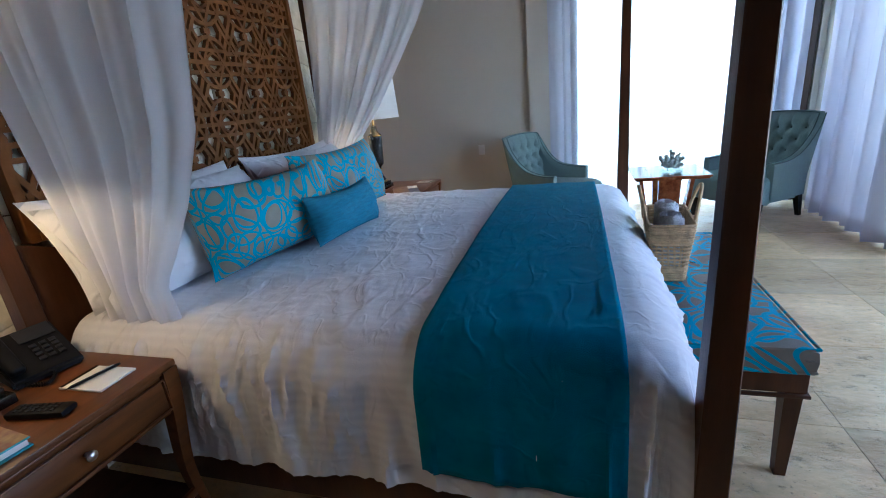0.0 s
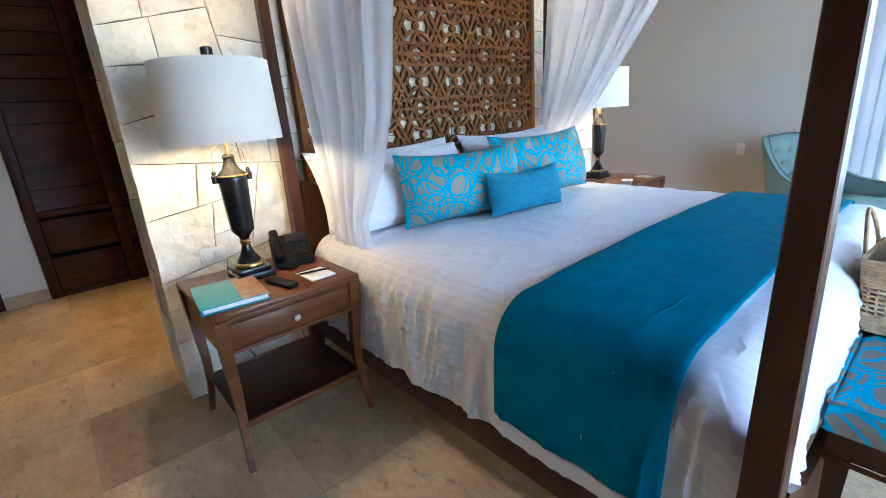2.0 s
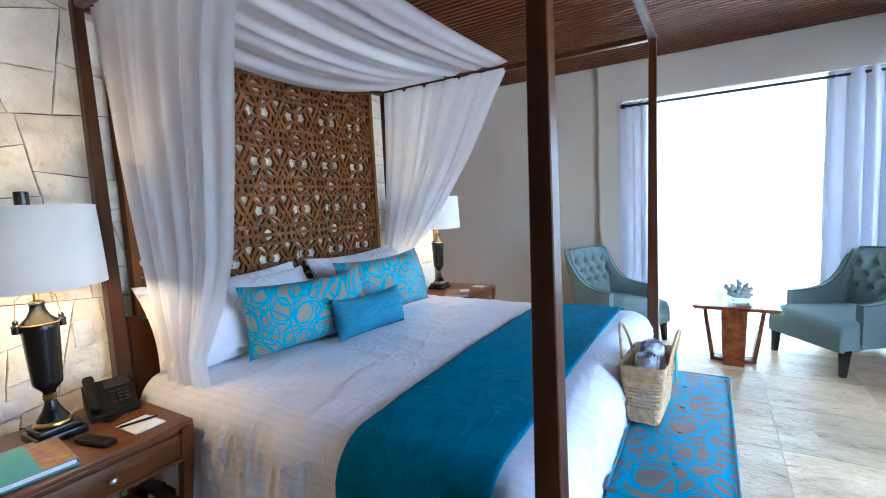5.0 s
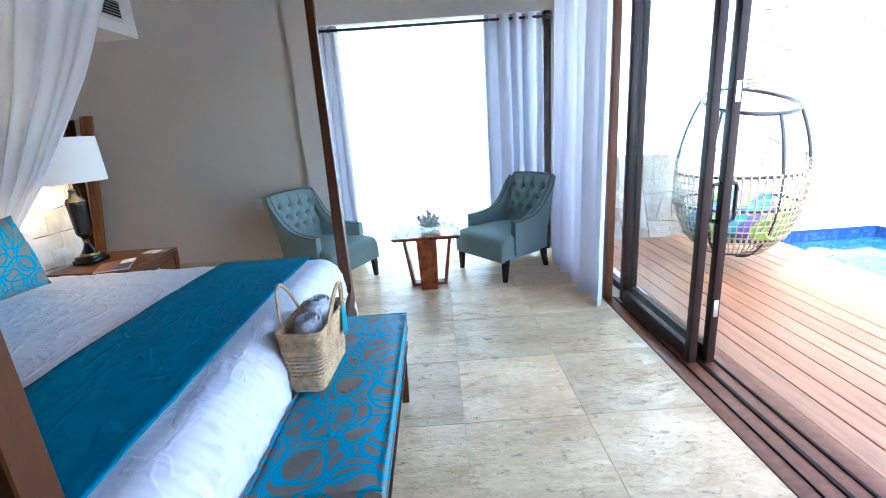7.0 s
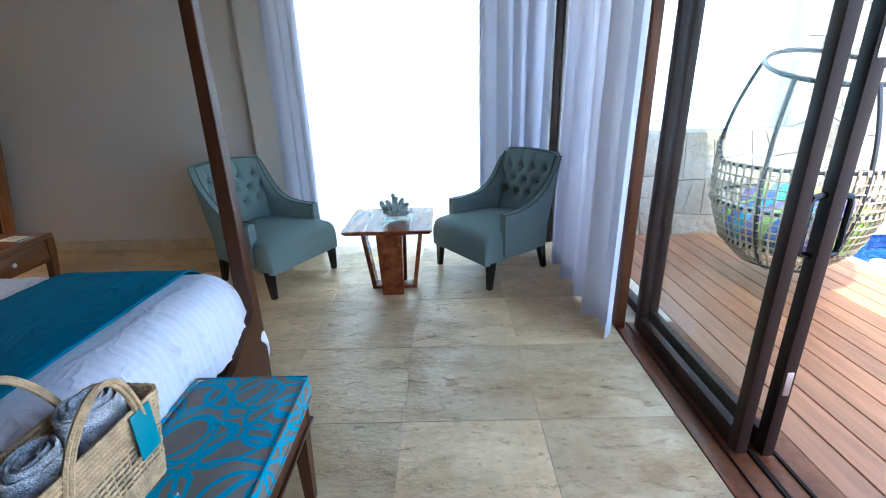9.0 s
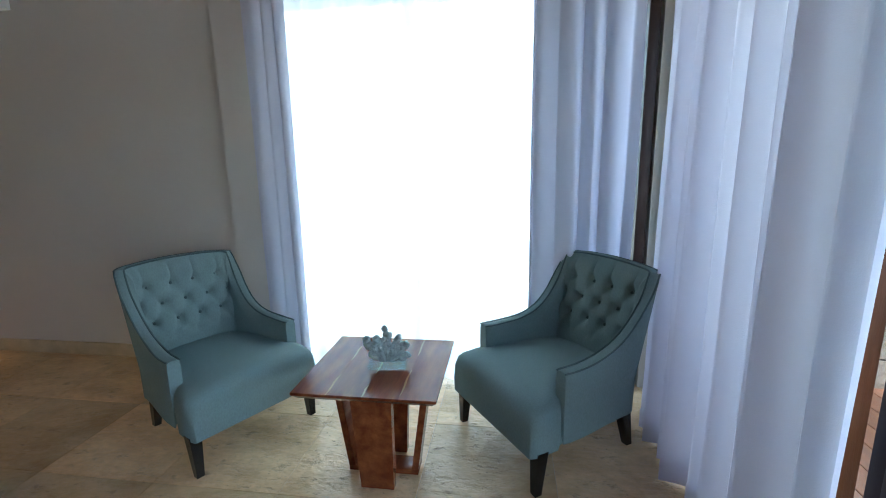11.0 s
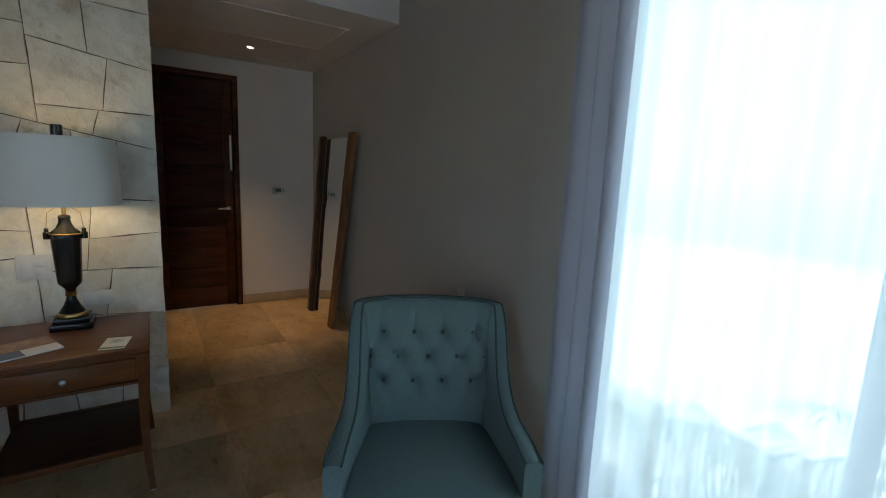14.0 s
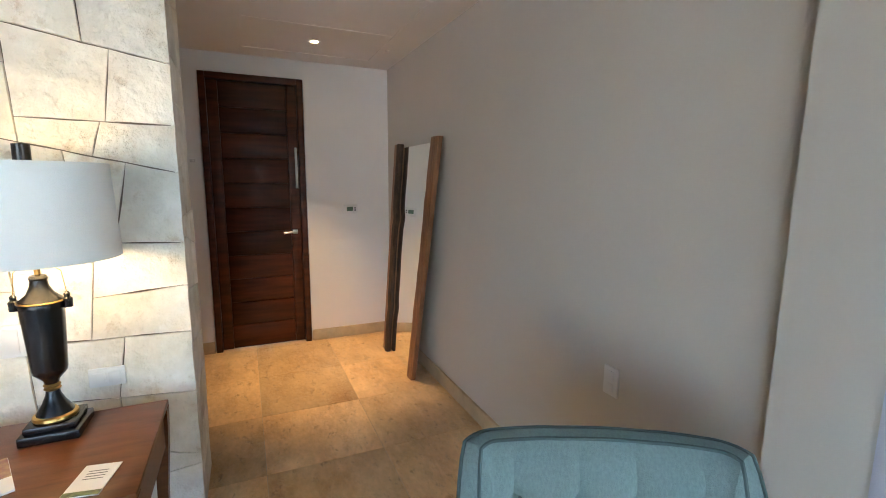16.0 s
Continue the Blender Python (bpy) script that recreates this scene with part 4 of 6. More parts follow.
zs = [0.006 + 0.011 * k for k in range(6)] + [0.078, 0.094, 0.110, 0.126, 0.142] + [0.158 + 0.0115 * k for k in range(8)]
for i, z in enumerate(zs):
    lp = basket_loop(z)
    tube(bm, [(x * (1 + 0.02 * ((j + i) % 2)), y * (1 + 0.009 * ((j + i) % 2)), z + 0.0015 * ((j + i) % 2)) for j, (x, y) in enumerate(lp)], 0.0062 if not 5 < i < 11 else 0.005, 5, True)
part("weave", bm, STRAW, basket)
lp0, lp1 = basket_loop(0.0), basket_loop(0.245)
for j in range(0, 84, 2):
    f = j / 84
    a, b = lp0[int(f * len(lp0))], lp1[int(f * len(lp1))]
    part("stake", tube(bmesh.new(), [(a[0], a[1], 0.003), ((a[0] + b[0]) / 2, (a[1] + b[1]) / 2, 0.12), (b[0], b[1], 0.245)], 0.0042, 5), STRAW, basket)
part("bottom", loft(bmesh.new(), [[(x * 0.97, y * 0.98, z) for x, y in lp0] for z in (0.001, 0.009)]), STRAW, basket)
for sx in (-1, 1):
    bm = bmesh.new()
    for o in (-0.005, 0.005):
        tube(bm, [(sx * (0.088 + 0.03 * math.sin(math.pi * k / 16) + o * 0.4), -0.10 + 0.20 * k / 16 + o, 0.20 + 0.17 * math.sin(math.pi * k / 16) ** 0.7) for k in range(17)], 0.006, 6)
    part("handle", bm, STRAW, basket)
part("tag", boxes((0.094, 0.06, 0.12, 0.097, 0.12, 0.24), bevel=0.001), TEALCARD, basket, "small turquoise card tag")
for i, (ty, tx, rz, lift) in enumerate(((-0.072, 0.003, 12, 0.018), (0.068, -0.003, -8, 0.038))):
    tw = thing("rolled_towel", "grey and white marled towel rolled up in the basket", "towel", basket.matrix_basis @ pose(tx, ty, 0.225 + lift, 0, 90, rz), group="rolled towels")
    tw.matrix_basis = basket.matrix_basis @ pose(tx, ty, 0.012 + lift, 0, 0, rz)
    n, turns = 90, 3.2
    inner, outerp = [], []
    for k in range(n + 1):
        a = 2 * math.pi * turns * k / n
        r = 0.012 + 0.050 * k / n + 0.002 * noise.noise((a, i, 0))
        inner.append((r * math.cos(a) * 0.74, r * math.sin(a)))
        outerp.append(((r + 0.011) * math.cos(a) * 0.74, (r + 0.011) * math.sin(a)))
    rings = []
    for (xa, ya), (xb, yb) in zip(inner, outerp):
        dz = 0.235 + 0.010 * noise.noise((xa * 25, ya * 25, i)) - 0.012 * smooth01(0.6, 1.0, len(rings) / n)
        rings.append([(xa, ya, 0.0), (xb, yb, 0.0), (xb, yb, dz - 0.018), (0.75 * xb + 0.25 * xa, 0.75 * yb + 0.25 * ya, dz - 0.004), ((xa + xb) / 2, (ya + yb) / 2, dz), (0.25 * xb + 0.75 * xa, 0.25 * yb + 0.75 * ya, dz - 0.004), (xa, ya, dz - 0.018)])
    part("roll", loft(bmesh.new(), rings), TOWEL, tw)

# ---- nightstands and lamps ----
def nightstand(m):
    """Origin at the floor under the centre; front faces +x. 0.555 deep, 0.58 wide, 0.66 high."""
    ob = thing("nightstand", "brown wooden nightstand with a drawer, sabre legs and an open shelf", "nightstand", m, group="nightstands")
    X, Y = 0.2775, 0.29
    part("tabletop", boxes((-X, -Y, 0.642, X, Y, 0.662), bevel=0.004), STANDWOOD, ob)
    part("top_moulding", boxes((-X + 0.006, -Y + 0.006, 0.632, X - 0.006, Y - 0.006, 0.641), bevel=0.003), STANDWOOD, ob)
    part("apron", boxes((-X + 0.02, -Y + 0.014, 0.50, X - 0.02, -Y + 0.03, 0.632), (-X + 0.02, Y - 0.03, 0.50, X - 0.02, Y - 0.014, 0.632), (-X + 0.02, -Y + 0.03, 0.50, -X + 0.035, Y - 0.03, 0.632), (X - 0.035, -Y + 0.03, 0.50, X - 0.02, Y - 0.03, 0.52), (X - 0.035, -Y + 0.03, 0.615, X - 0.02, Y - 0.03, 0.632)), STANDWOOD, ob)
    drawer = part("drawer", boxes((X - 0.04, -Y + 0.052, 0.522, X - 0.012, Y - 0.052, 0.612), bevel=0.003), STANDWOOD, ob)
    bd = bmesh.new()
    for s in ((X - 0.014, -Y + 0.045, 0.514, X - 0.006, Y - 0.045, 0.520), (X - 0.014, -Y + 0.045, 0.613, X - 0.006, Y - 0.045, 0.619), (X - 0.014, -Y + 0.045, 0.520, X - 0.006, -Y + 0.051, 0.613), (X - 0.014, Y - 0.051, 0.520, X - 0.006, Y - 0.045, 0.613)):
        box(bd, *s, bevel=0.002)
    part("bead", bd, STANDWOOD, drawer)
    kn = loft(bmesh.new(), [[(X - 0.012 + xx, r * math.cos(2 * math.pi * k / 16), 0.567 + r * math.sin(2 * math.pi * k / 16)) for k in range(16)] for r, xx in ((0.006, 0), (0.005, 0.012), (0.013, 0.016), (0.014, 0.021), (0.010, 0.026), (0.002, 0.028))])
    part("knob", kn, CHROME, drawer, "small round nickel knob")
    for sx in (-1, 1):
        for sy in (-1, 1):
            rings = []
            for k in range(13):
                f = k / 12
                z = 0.662 * (1 - f) - 0.022 * (1 - f) + 0.008 * f
                bow = 0.045 * math.sin(math.pi * min(1.0, f * 1.05)) * f * 1.2
                w = 0.024 - 0.013 * f
                cx = sx * (X - 0.024 - bow + 0.035 * max(0, f - 0.55) * 1.2)
                cy = sy * (Y - 0.024 - 0.35 * bow + 0.012 * max(0, f - 0.55))
                rings.append([(cx + dx * w, cy + dy * w, z) for dx, dy in ((-1, -1), (1, -1), (1, 1), (-1, 1))])
            leg = part("leg", loft(bmesh.new(), rings), STANDWOOD, ob)
            part("glide", lathe(bmesh.new(), [(0.009, 0.0), (0.010, 0.004), (0.008, 0.008)], 10, rings[-1][0][0] + sx * 0 + 0.011, rings[-1][0][1] + 0.011), PLASTICW, leg)
    part("shelf", boxes((-X + 0.04, -Y + 0.03, 0.185, X - 0.045, Y - 0.03, 0.20), bevel=0.003), WALNUT, ob)
    part("shelf_edge", boxes((X - 0.0445, -Y + 0.035, 0.178, X - 0.03, Y - 0.035, 0.206), bevel=0.002), STANDWOOD, ob)
    part("shelf_edge", boxes((-X + 0.03, -Y + 0.035, 0.178, -X + 0.0395, Y - 0.035, 0.206), bevel=0.002), STANDWOOD, ob)
    return ob


N1, N2 = (-1.4425, 0.705), (-1.4425, 3.63)
ns = nightstand(pose(*N1, 0))
copy_thing(ns, pose(*N2, 0))


def table_lamp(m):
    ob = thing("table_lamp", "black and gold urn lamp with a white drum shade, lit", "lamp", m, group="bedside lamps")
    part("plinth", boxes((-0.078, -0.078, 0, 0.078, 0.078, 0.03), bevel=0.004), BLACK, ob)
    part("upper_plinth", boxes((-0.066, -0.066, 0.031, 0.066, 0.066, 0.052), bevel=0.004), BLACK, ob)
    part("foot_ring", lathe(bmesh.new(), [(0.056, 0.052), (0.06, 0.058), (0.058, 0.066), (0.05, 0.07)]), GOLD, ob)
    part("foot", lathe(bmesh.new(), [(0.050, 0.068), (0.046, 0.078), (0.030, 0.105), (0.020, 0.13), (0.017, 0.146)]), BLACK, ob)
    part("collar", lathe(bmesh.new(), [(0.019, 0.145), (0.023, 0.150), (0.019, 0.156), (0.023, 0.162), (0.019, 0.168)]), GOLD, ob)
    part("body", lathe(bmesh.new(), [(0.018, 0.167), (0.022, 0.180), (0.036, 0.196), (0.044, 0.206), (0.046, 0.22), (0.056, 0.415), (0.058, 0.43), (0.055, 0.436)]), BLACK, ob)
    part("shoulder", lathe(bmesh.new(), [(0.058, 0.435), (0.054, 0.443), (0.034, 0.462), (0.024, 0.485), (0.021, 0.505)]), BLACK, ob)
    part("rim", lathe(bmesh.new(), [(0.0595, 0.4345), (0.0605, 0.437), (0.0585, 0.4395), (0.056, 0.439)]), GOLD, ob)
    part("cap", lathe(bmesh.new(), [(0.0225, 0.504), (0.024, 0.510), (0.020, 0.518), (0.010, 0.522)]), BLACK, ob)
    part("stem", lathe(bmesh.new(), [(0.008, 0.52), (0.008, 0.868)], 10), GOLD, ob)
    r0, r1, z0, z1, t = 0.220, 0.208, 0.570, 0.862, 0.003
    shade = part("shade", loft(bmesh.new(), [[(r * math.cos(2 * math.pi * k / 48), r * math.sin(2 * math.pi * k / 48), z) for k in range(48)] for r, z in ((r0, z0), (r1, z1), (r1 - t, z1), (r0 - t, z0))], closed=True), SHADE, ob, "white linen drum shade")
    bm = bmesh.new()
    for a in (0, 120, 240):
        tube(bm, [(0, 0, 0.852), ((r1 - 0.004) * math.cos(radians(a)), (r1 - 0.004) * math.sin(radians(a)), 0.856)], 0.002, 5)
    part("spider", bm, CHROME, shade)
    part("finial", lathe(bmesh.new(), [(0.006, 0.862), (0.022, 0.868), (0.0215, 0.914), (0.019, 0.916)], 20), BLACK, ob)
    for sy in (-1, 1):
        ch = part("pull_chain", tube(bmesh.new(), [(0, sy * 0.02, 0.56), (0, sy * 0.058, 0.53), (0, sy * 0.066, 0.46)], 0.0014, 5), GOLD, ob)
        part("tassel", lathe(bmesh.new(), [(0.004, 0.462), (0.009, 0.456), (0.008, 0.445), (0.014, 0.440), (0.013, 0.412), (0.004, 0.411)], 12, 0.0, sy * 0.066), BLACK, ch)
    bulb = part("bulb", lathe(bmesh.new(), [(0.01, 0.62), (0.028, 0.66), (0.030, 0.69), (0.018, 0.72), (0.002, 0.73)], 14), bpy.data.materials["lamp_glow"], ob)
    return ob


LAMPS = ((-1.52, 0.675), (-1.61, 3.625))
lamp = table_lamp(pose(LAMPS[0][0], LAMPS[0][1], 0.662))
copy_thing(lamp, pose(LAMPS[1][0], LAMPS[1][1], 0.662))
for lx, ly in LAMPS:
    ld = bpy.data.lights.new("bedside_bulb", "POINT")
    ld.energy, ld.color, ld.shadow_soft_size = 0.55, (1.0, 0.66, 0.30), 0.035
    new("bedside_bulb_lamp", ld).matrix_world = pose(lx + 0.05, ly, 0.662 + 0.64)

# things on the first nightstand
T = 0.663
phone = thing("telephone", "black corded desk telephone with a keypad", "telephone", pose(-1.575, 0.885, T, 0, 0, -14))
bm = loft(bmesh.new(), [[(x, y, z) for x, z in ((-0.09, 0.002), (0.10, 0.002), (0.10, 0.022), (-0.07, 0.115), (-0.09, 0.105))] for y in (-0.085, 0.085)])
bmesh.ops.bevel(bm, geom=list(bm.edges), offset=0.006, segments=2, affect="EDGES")
part("base", bm, BLACKP, phone)
tilt = math.degrees(math.atan2(0.093, 0.17))
bm = box(bmesh.new(), -0.095, -0.02, -0.014, 0.095, 0.02, 0.016, 0.012, 3)
bm.transform(pose(0.01, -0.062, 0.092, 0, tilt, 0))
part("handset", bm, BLACKP, phone)
bm = box(bmesh.new(), -0.03, -0.045, 0, 0.025, 0.045, 0.003, 0.001)
bm.transform(pose(-0.035, 0.03, 0.101, 0, tilt, 0))
part("display", bm, KEYP, phone)
for r in range(4):
    for c in range(3):
        bm = box(bmesh.new(), -0.006, -0.008, 0, 0.006, 0.008, 0.004, 0.001)
        bm.transform(pose(0.01 + r * 0.017, 0.006 + c * 0.024, 0.0775 - r * 0.0093, 0, tilt, 0))
        part("key", bm, KEYP, phone)
bm = tube(bmesh.new(), [(0.10 + 0.05 * math.sin(k * 0.05) + 0.006 * math.cos(k * 1.6), -0.06 + 0.0011 * k, 0.009 + 0.006 * math.sin(k * 1.6)) for k in range(90)], 0.0022, 5)
part("coiled_cord", bm, BLACKP, phone)
remote = thing("remote_control", "black television remote control with small keys", "remote", pose(-1.305, 0.720, T, 0, 0, 13))
part("case", box(bmesh.new(), -0.08, -0.024, 0, 0.08, 0.024, 0.018, 0.006), BLACKP, remote)
for r in range(7):
    for c in range(3):
        part("key", box(bmesh.new(), -0.06 + r * 0.017, -0.016 + c * 0.012, 0.0175, -0.052 + r * 0.017, -0.008 + c * 0.012, 0.0205), KEYP, remote, smooth=False)
pad = thing("notepad", "white notepad with a dark printed band", "notepad", pose(-1.305, 0.868, T, 0, 0, 2))
part("sheet_block", boxes((-0.075, -0.055, 0, 0.075, 0.055, 0.006), bevel=0.001), PAPER, pad)
part("band", boxes((-0.073, -0.053, 0.0062, -0.062, 0.053, 0.0068)), BLACKP, pad)
pen = thing("pen", "black ballpoint pen lying on the notepad", "pen", pose(-1.315, 0.868, T + 0.0115, 0, 0, -14))
part("barrel", tube(bmesh.new(), [(0, -0.07, 0), (0, -0.055, 0), (0, 0.05, 0), (0, 0.066, 0)], [0.0012, 0.0042, 0.0045, 0.003], 8), BLACKP, pen)
part("clip", boxes((-0.0012, 0.01, 0.0044, 0.0012, 0.05, 0.006)), CHROME, pen)
binder = thing("guest_binder", "turquoise guest information binder with a flower photograph", "binder", pose(-1.345, 0.50, T, 0, 0, -6))
part("cover", boxes((-0.140, -0.085, 0.0, 0.140, 0.145, 0.004), (-0.140, -0.085, 0.021, 0.140, 0.145, 0.025), (-0.140, -0.09, 0.0, 0.140, -0.084, 0.025), bevel=0.001), TEALCARD, binder)
part("page_block", boxes((-0.133, -0.08, 0.005, 0.133, 0.14, 0.020)), PAPER, binder)
part("photo", boxes((-0.138, 0.055, 0.0252, 0.138, 0.144, 0.0258)), PHOTO, binder, "photograph of red and orange flowers")

# things on the second nightstand
mag = thing("magazine", "glossy magazine with a dark red and blue cover", "magazine", pose(-1.33, 3.46, T, 0, 0, 24))
part("page_block", boxes((-0.10, -0.14, 0, 0.10, 0.14, 0.006), bevel=0.001), PAPER, mag)
part("cover_picture", boxes((-0.099, -0.139, 0.0062, 0.02, 0.139, 0.007)), PHOTO, mag)
part("cover_band", boxes((0.02, -0.139, 0.0062, 0.099, 0.02, 0.007)), mat("blue_print", (0.05, 0.07, 0.16), 0.3, var=0.4, scale=20, bump=0), mag)
cardt = thing("tent_card", "white information card with a green picture strip", "card", pose(-1.27, 3.80, T, 0, 0, -10))
part("sheet", boxes((-0.07, -0.045, 0, 0.07, 0.045, 0.0025)), PAPER, cardt)
part("picture_strip", boxes((0.05, -0.044, 0.0027, 0.069, 0.044, 0.0033)), mat("green_print", (0.12, 0.15, 0.05), 0.4, var=0.5, scale=60, bump=0), cardt)
for i in range(4):
    part("text_line", boxes((-0.04 + 0.012 * i, -0.025, 0.0027, -0.037 + 0.012 * i, 0.025, 0.0031)), GREYP, cardt)


cord = thing("lamp_cord", "thin black lamp cord hanging behind the nightstand", "cord", pose(0, 0, 0))
part("wire", tube(bmesh.new(), [(-1.60, 0.66, 0.668), (-1.70, 0.64, 0.668), (-1.735, 0.635, 0.66), (-1.745, 0.63, 0.45), (-1.76, 0.66, 0.22), (-1.80, 0.72, 0.06), (-1.84, 0.78, 0.01), (-1.83, 0.95, 0.006)], 0.0035, 6), BLACKP, cord)


def wall_plate(name, label, cat, m, w, h, slots):
    ob = thing(name, label, cat, m)
    part("plate", boxes((0, -w / 2, -h / 2, 0.009, w / 2, h / 2), bevel=0.003), PLASTICW, ob)
    for (y0, z0, y1, z1) in slots:
        part("rocker", boxes((0.0088, y0, z0, 0.0125, y1, z1), bevel=0.001), PLASTICW, ob)
    return ob


SX = -1.889
wall_plate("light_switch", "white double light switch on the stone wall", "switch", pose(SX, 0.93, 0.95), 0.075, 0.118, ((-0.025, 0.0, 0.025, 0.04), (-0.025, -0.04, 0.025, -0.004)))
wall_plate("wall_outlet", "white wall outlet behind the nightstand", "outlet", pose(SX, 0.62, 0.70), 0.118, 0.075, ((-0.045, -0.02, -0.005, 0.02), (0.005, -0.02, 0.045, 0.02)))
wall_plate("light_switch", "white triple light switch on the stone wall", "switch", pose(SX, 3.46, 0.90), 0.135, 0.12, ((-0.05, -0.045, -0.004, 0.045), (0.004, -0.045, 0.05, 0.0), (0.004, 0.004, 0.05, 0.045)))
wall_plate("wall_outlet", "white wall outlet near the lamp foot", "outlet", pose(SX, 3.70, 0.72), 0.118, 0.075, ((-0.045, -0.02, -0.005, 0.02), (0.005, -0.02, 0.045, 0.02)))
plug = wall_plate("wall_outlet", "white duplex outlet low on the plain wall", "outlet", pose(-1.09, YM - 0.001, 0.72, 0, 0, -90), 0.072, 0.115, ((-0.017, 0.008, 0.017, 0.042), (-0.017, -0.042, 0.017, -0.008)))
thermo = thing("thermostat", "white wall thermostat with a green display", "thermostat", pose(XF, 5.11, 1.21))
part("case", boxes((0, -0.065, -0.042, 0.026, 0.065, 0.042), bevel=0.006), PLASTICW, thermo)
part("display", boxes((0.0255, -0.035, -0.015, 0.0275, 0.022, 0.022)), LCD, thermo)
for k in range(2):
    part("button", boxes((0.0255, 0.034, -0.014 + 0.02 * k, 0.029, 0.048, 0.0 + 0.02 * k), bevel=0.001), GREYP, thermo)
hook = thing("coat_hook", "small metal hook beside the entry door", "hook", pose(XF, 3.86, 1.62))
part("peg", boxes((0, -0.02, -0.012, 0.004, 0.02, 0.012), (0.004, -0.008, -0.006, 0.045, 0.008, 0.006), bevel=0.002), CHROME, hook)

# ---- leaning mirror ----
mirror = thing("leaning_mirror", "tall floor mirror between two live-edge wooden boards, leaning on the wall", "mirror", pose(0, 0, 0))
MB = ((-3.56, 5.325, 0.0), (-2.835, 5.325, 0.0), (-2.625, 5.445, 1.765), (-3.545, 5.445, 1.765))


def on_mirror(u, v, d=0.0):
    a = Vector(MB[0]).lerp(Vector(MB[1]), u)
    b = Vector(MB[3]).lerp(Vector(MB[2]), u)
    return a.lerp(b, v) + Vector((0, -0.998, 0.068)) * d


part("glass", loft(bmesh.new(), [[on_mirror(u, v, d) for u, v in ((0.12, 0.012), (0.9, 0.012), (0.9, 0.985), (0.12, 0.985))] for d in (0.0, 0.006)]), MIRROR, mirror, smooth=False)


def board(u0, u1, knots, seed, side):
    rings = []
    for k in range(49):
        v = k / 48
        e = noise.noise((v * 5, seed, 0)) * 0.014 + noise.noise((v * 16, seed, 3)) * 0.006 + sum(s * math.exp(-((v - c) / 0.030) ** 2) for c, s in knots)
        a, b = (u0, u1 + e) if side > 0 else (u0 + e, u1)
        rings.append([on_mirror(a, v, 0.0075), on_mirror(b, v, 0.0075), on_mirror(b, v, 0.040), on_mirror((a + b) / 2, v, 0.046), on_mirror(a, v, 0.044)])
    return loft(bmesh.new(), rings)


part("board", board(0.0, 0.145, ((0.66, 0.035), (0.22, 0.030)), 2.0, 1), LIVE, mirror, "live-edge board with knots")
bm = bmesh.new()
rings = []
for k in range(49):
    v = k / 48
    e = 0.145 + noise.noise((v * 5, 2.0, 0)) * 0.014 + noise.noise((v * 16, 2.0, 3)) * 0.006 + 0.035 * math.exp(-((v - 0.66) / 0.03) ** 2) + 0.030 * math.exp(-((v - 0.22) / 0.03) ** 2)
    rings.append([on_mirror(e - 0.075, v, 0.0475), on_mirror(e + 0.004, v, 0.012), on_mirror(e + 0.012, v, 0.03), on_mirror(e + 0.004, v, 0.046), on_mirror(e - 0.03, v, 0.053)])
part("bark_edge", loft(bm, rings), BARK, mirror, "dark rough bark edge")
part("board", board(0.875, 1.0, ((0.3, -0.01), (0.75, -0.015)), 6.0, -1), LIVE, mirror)


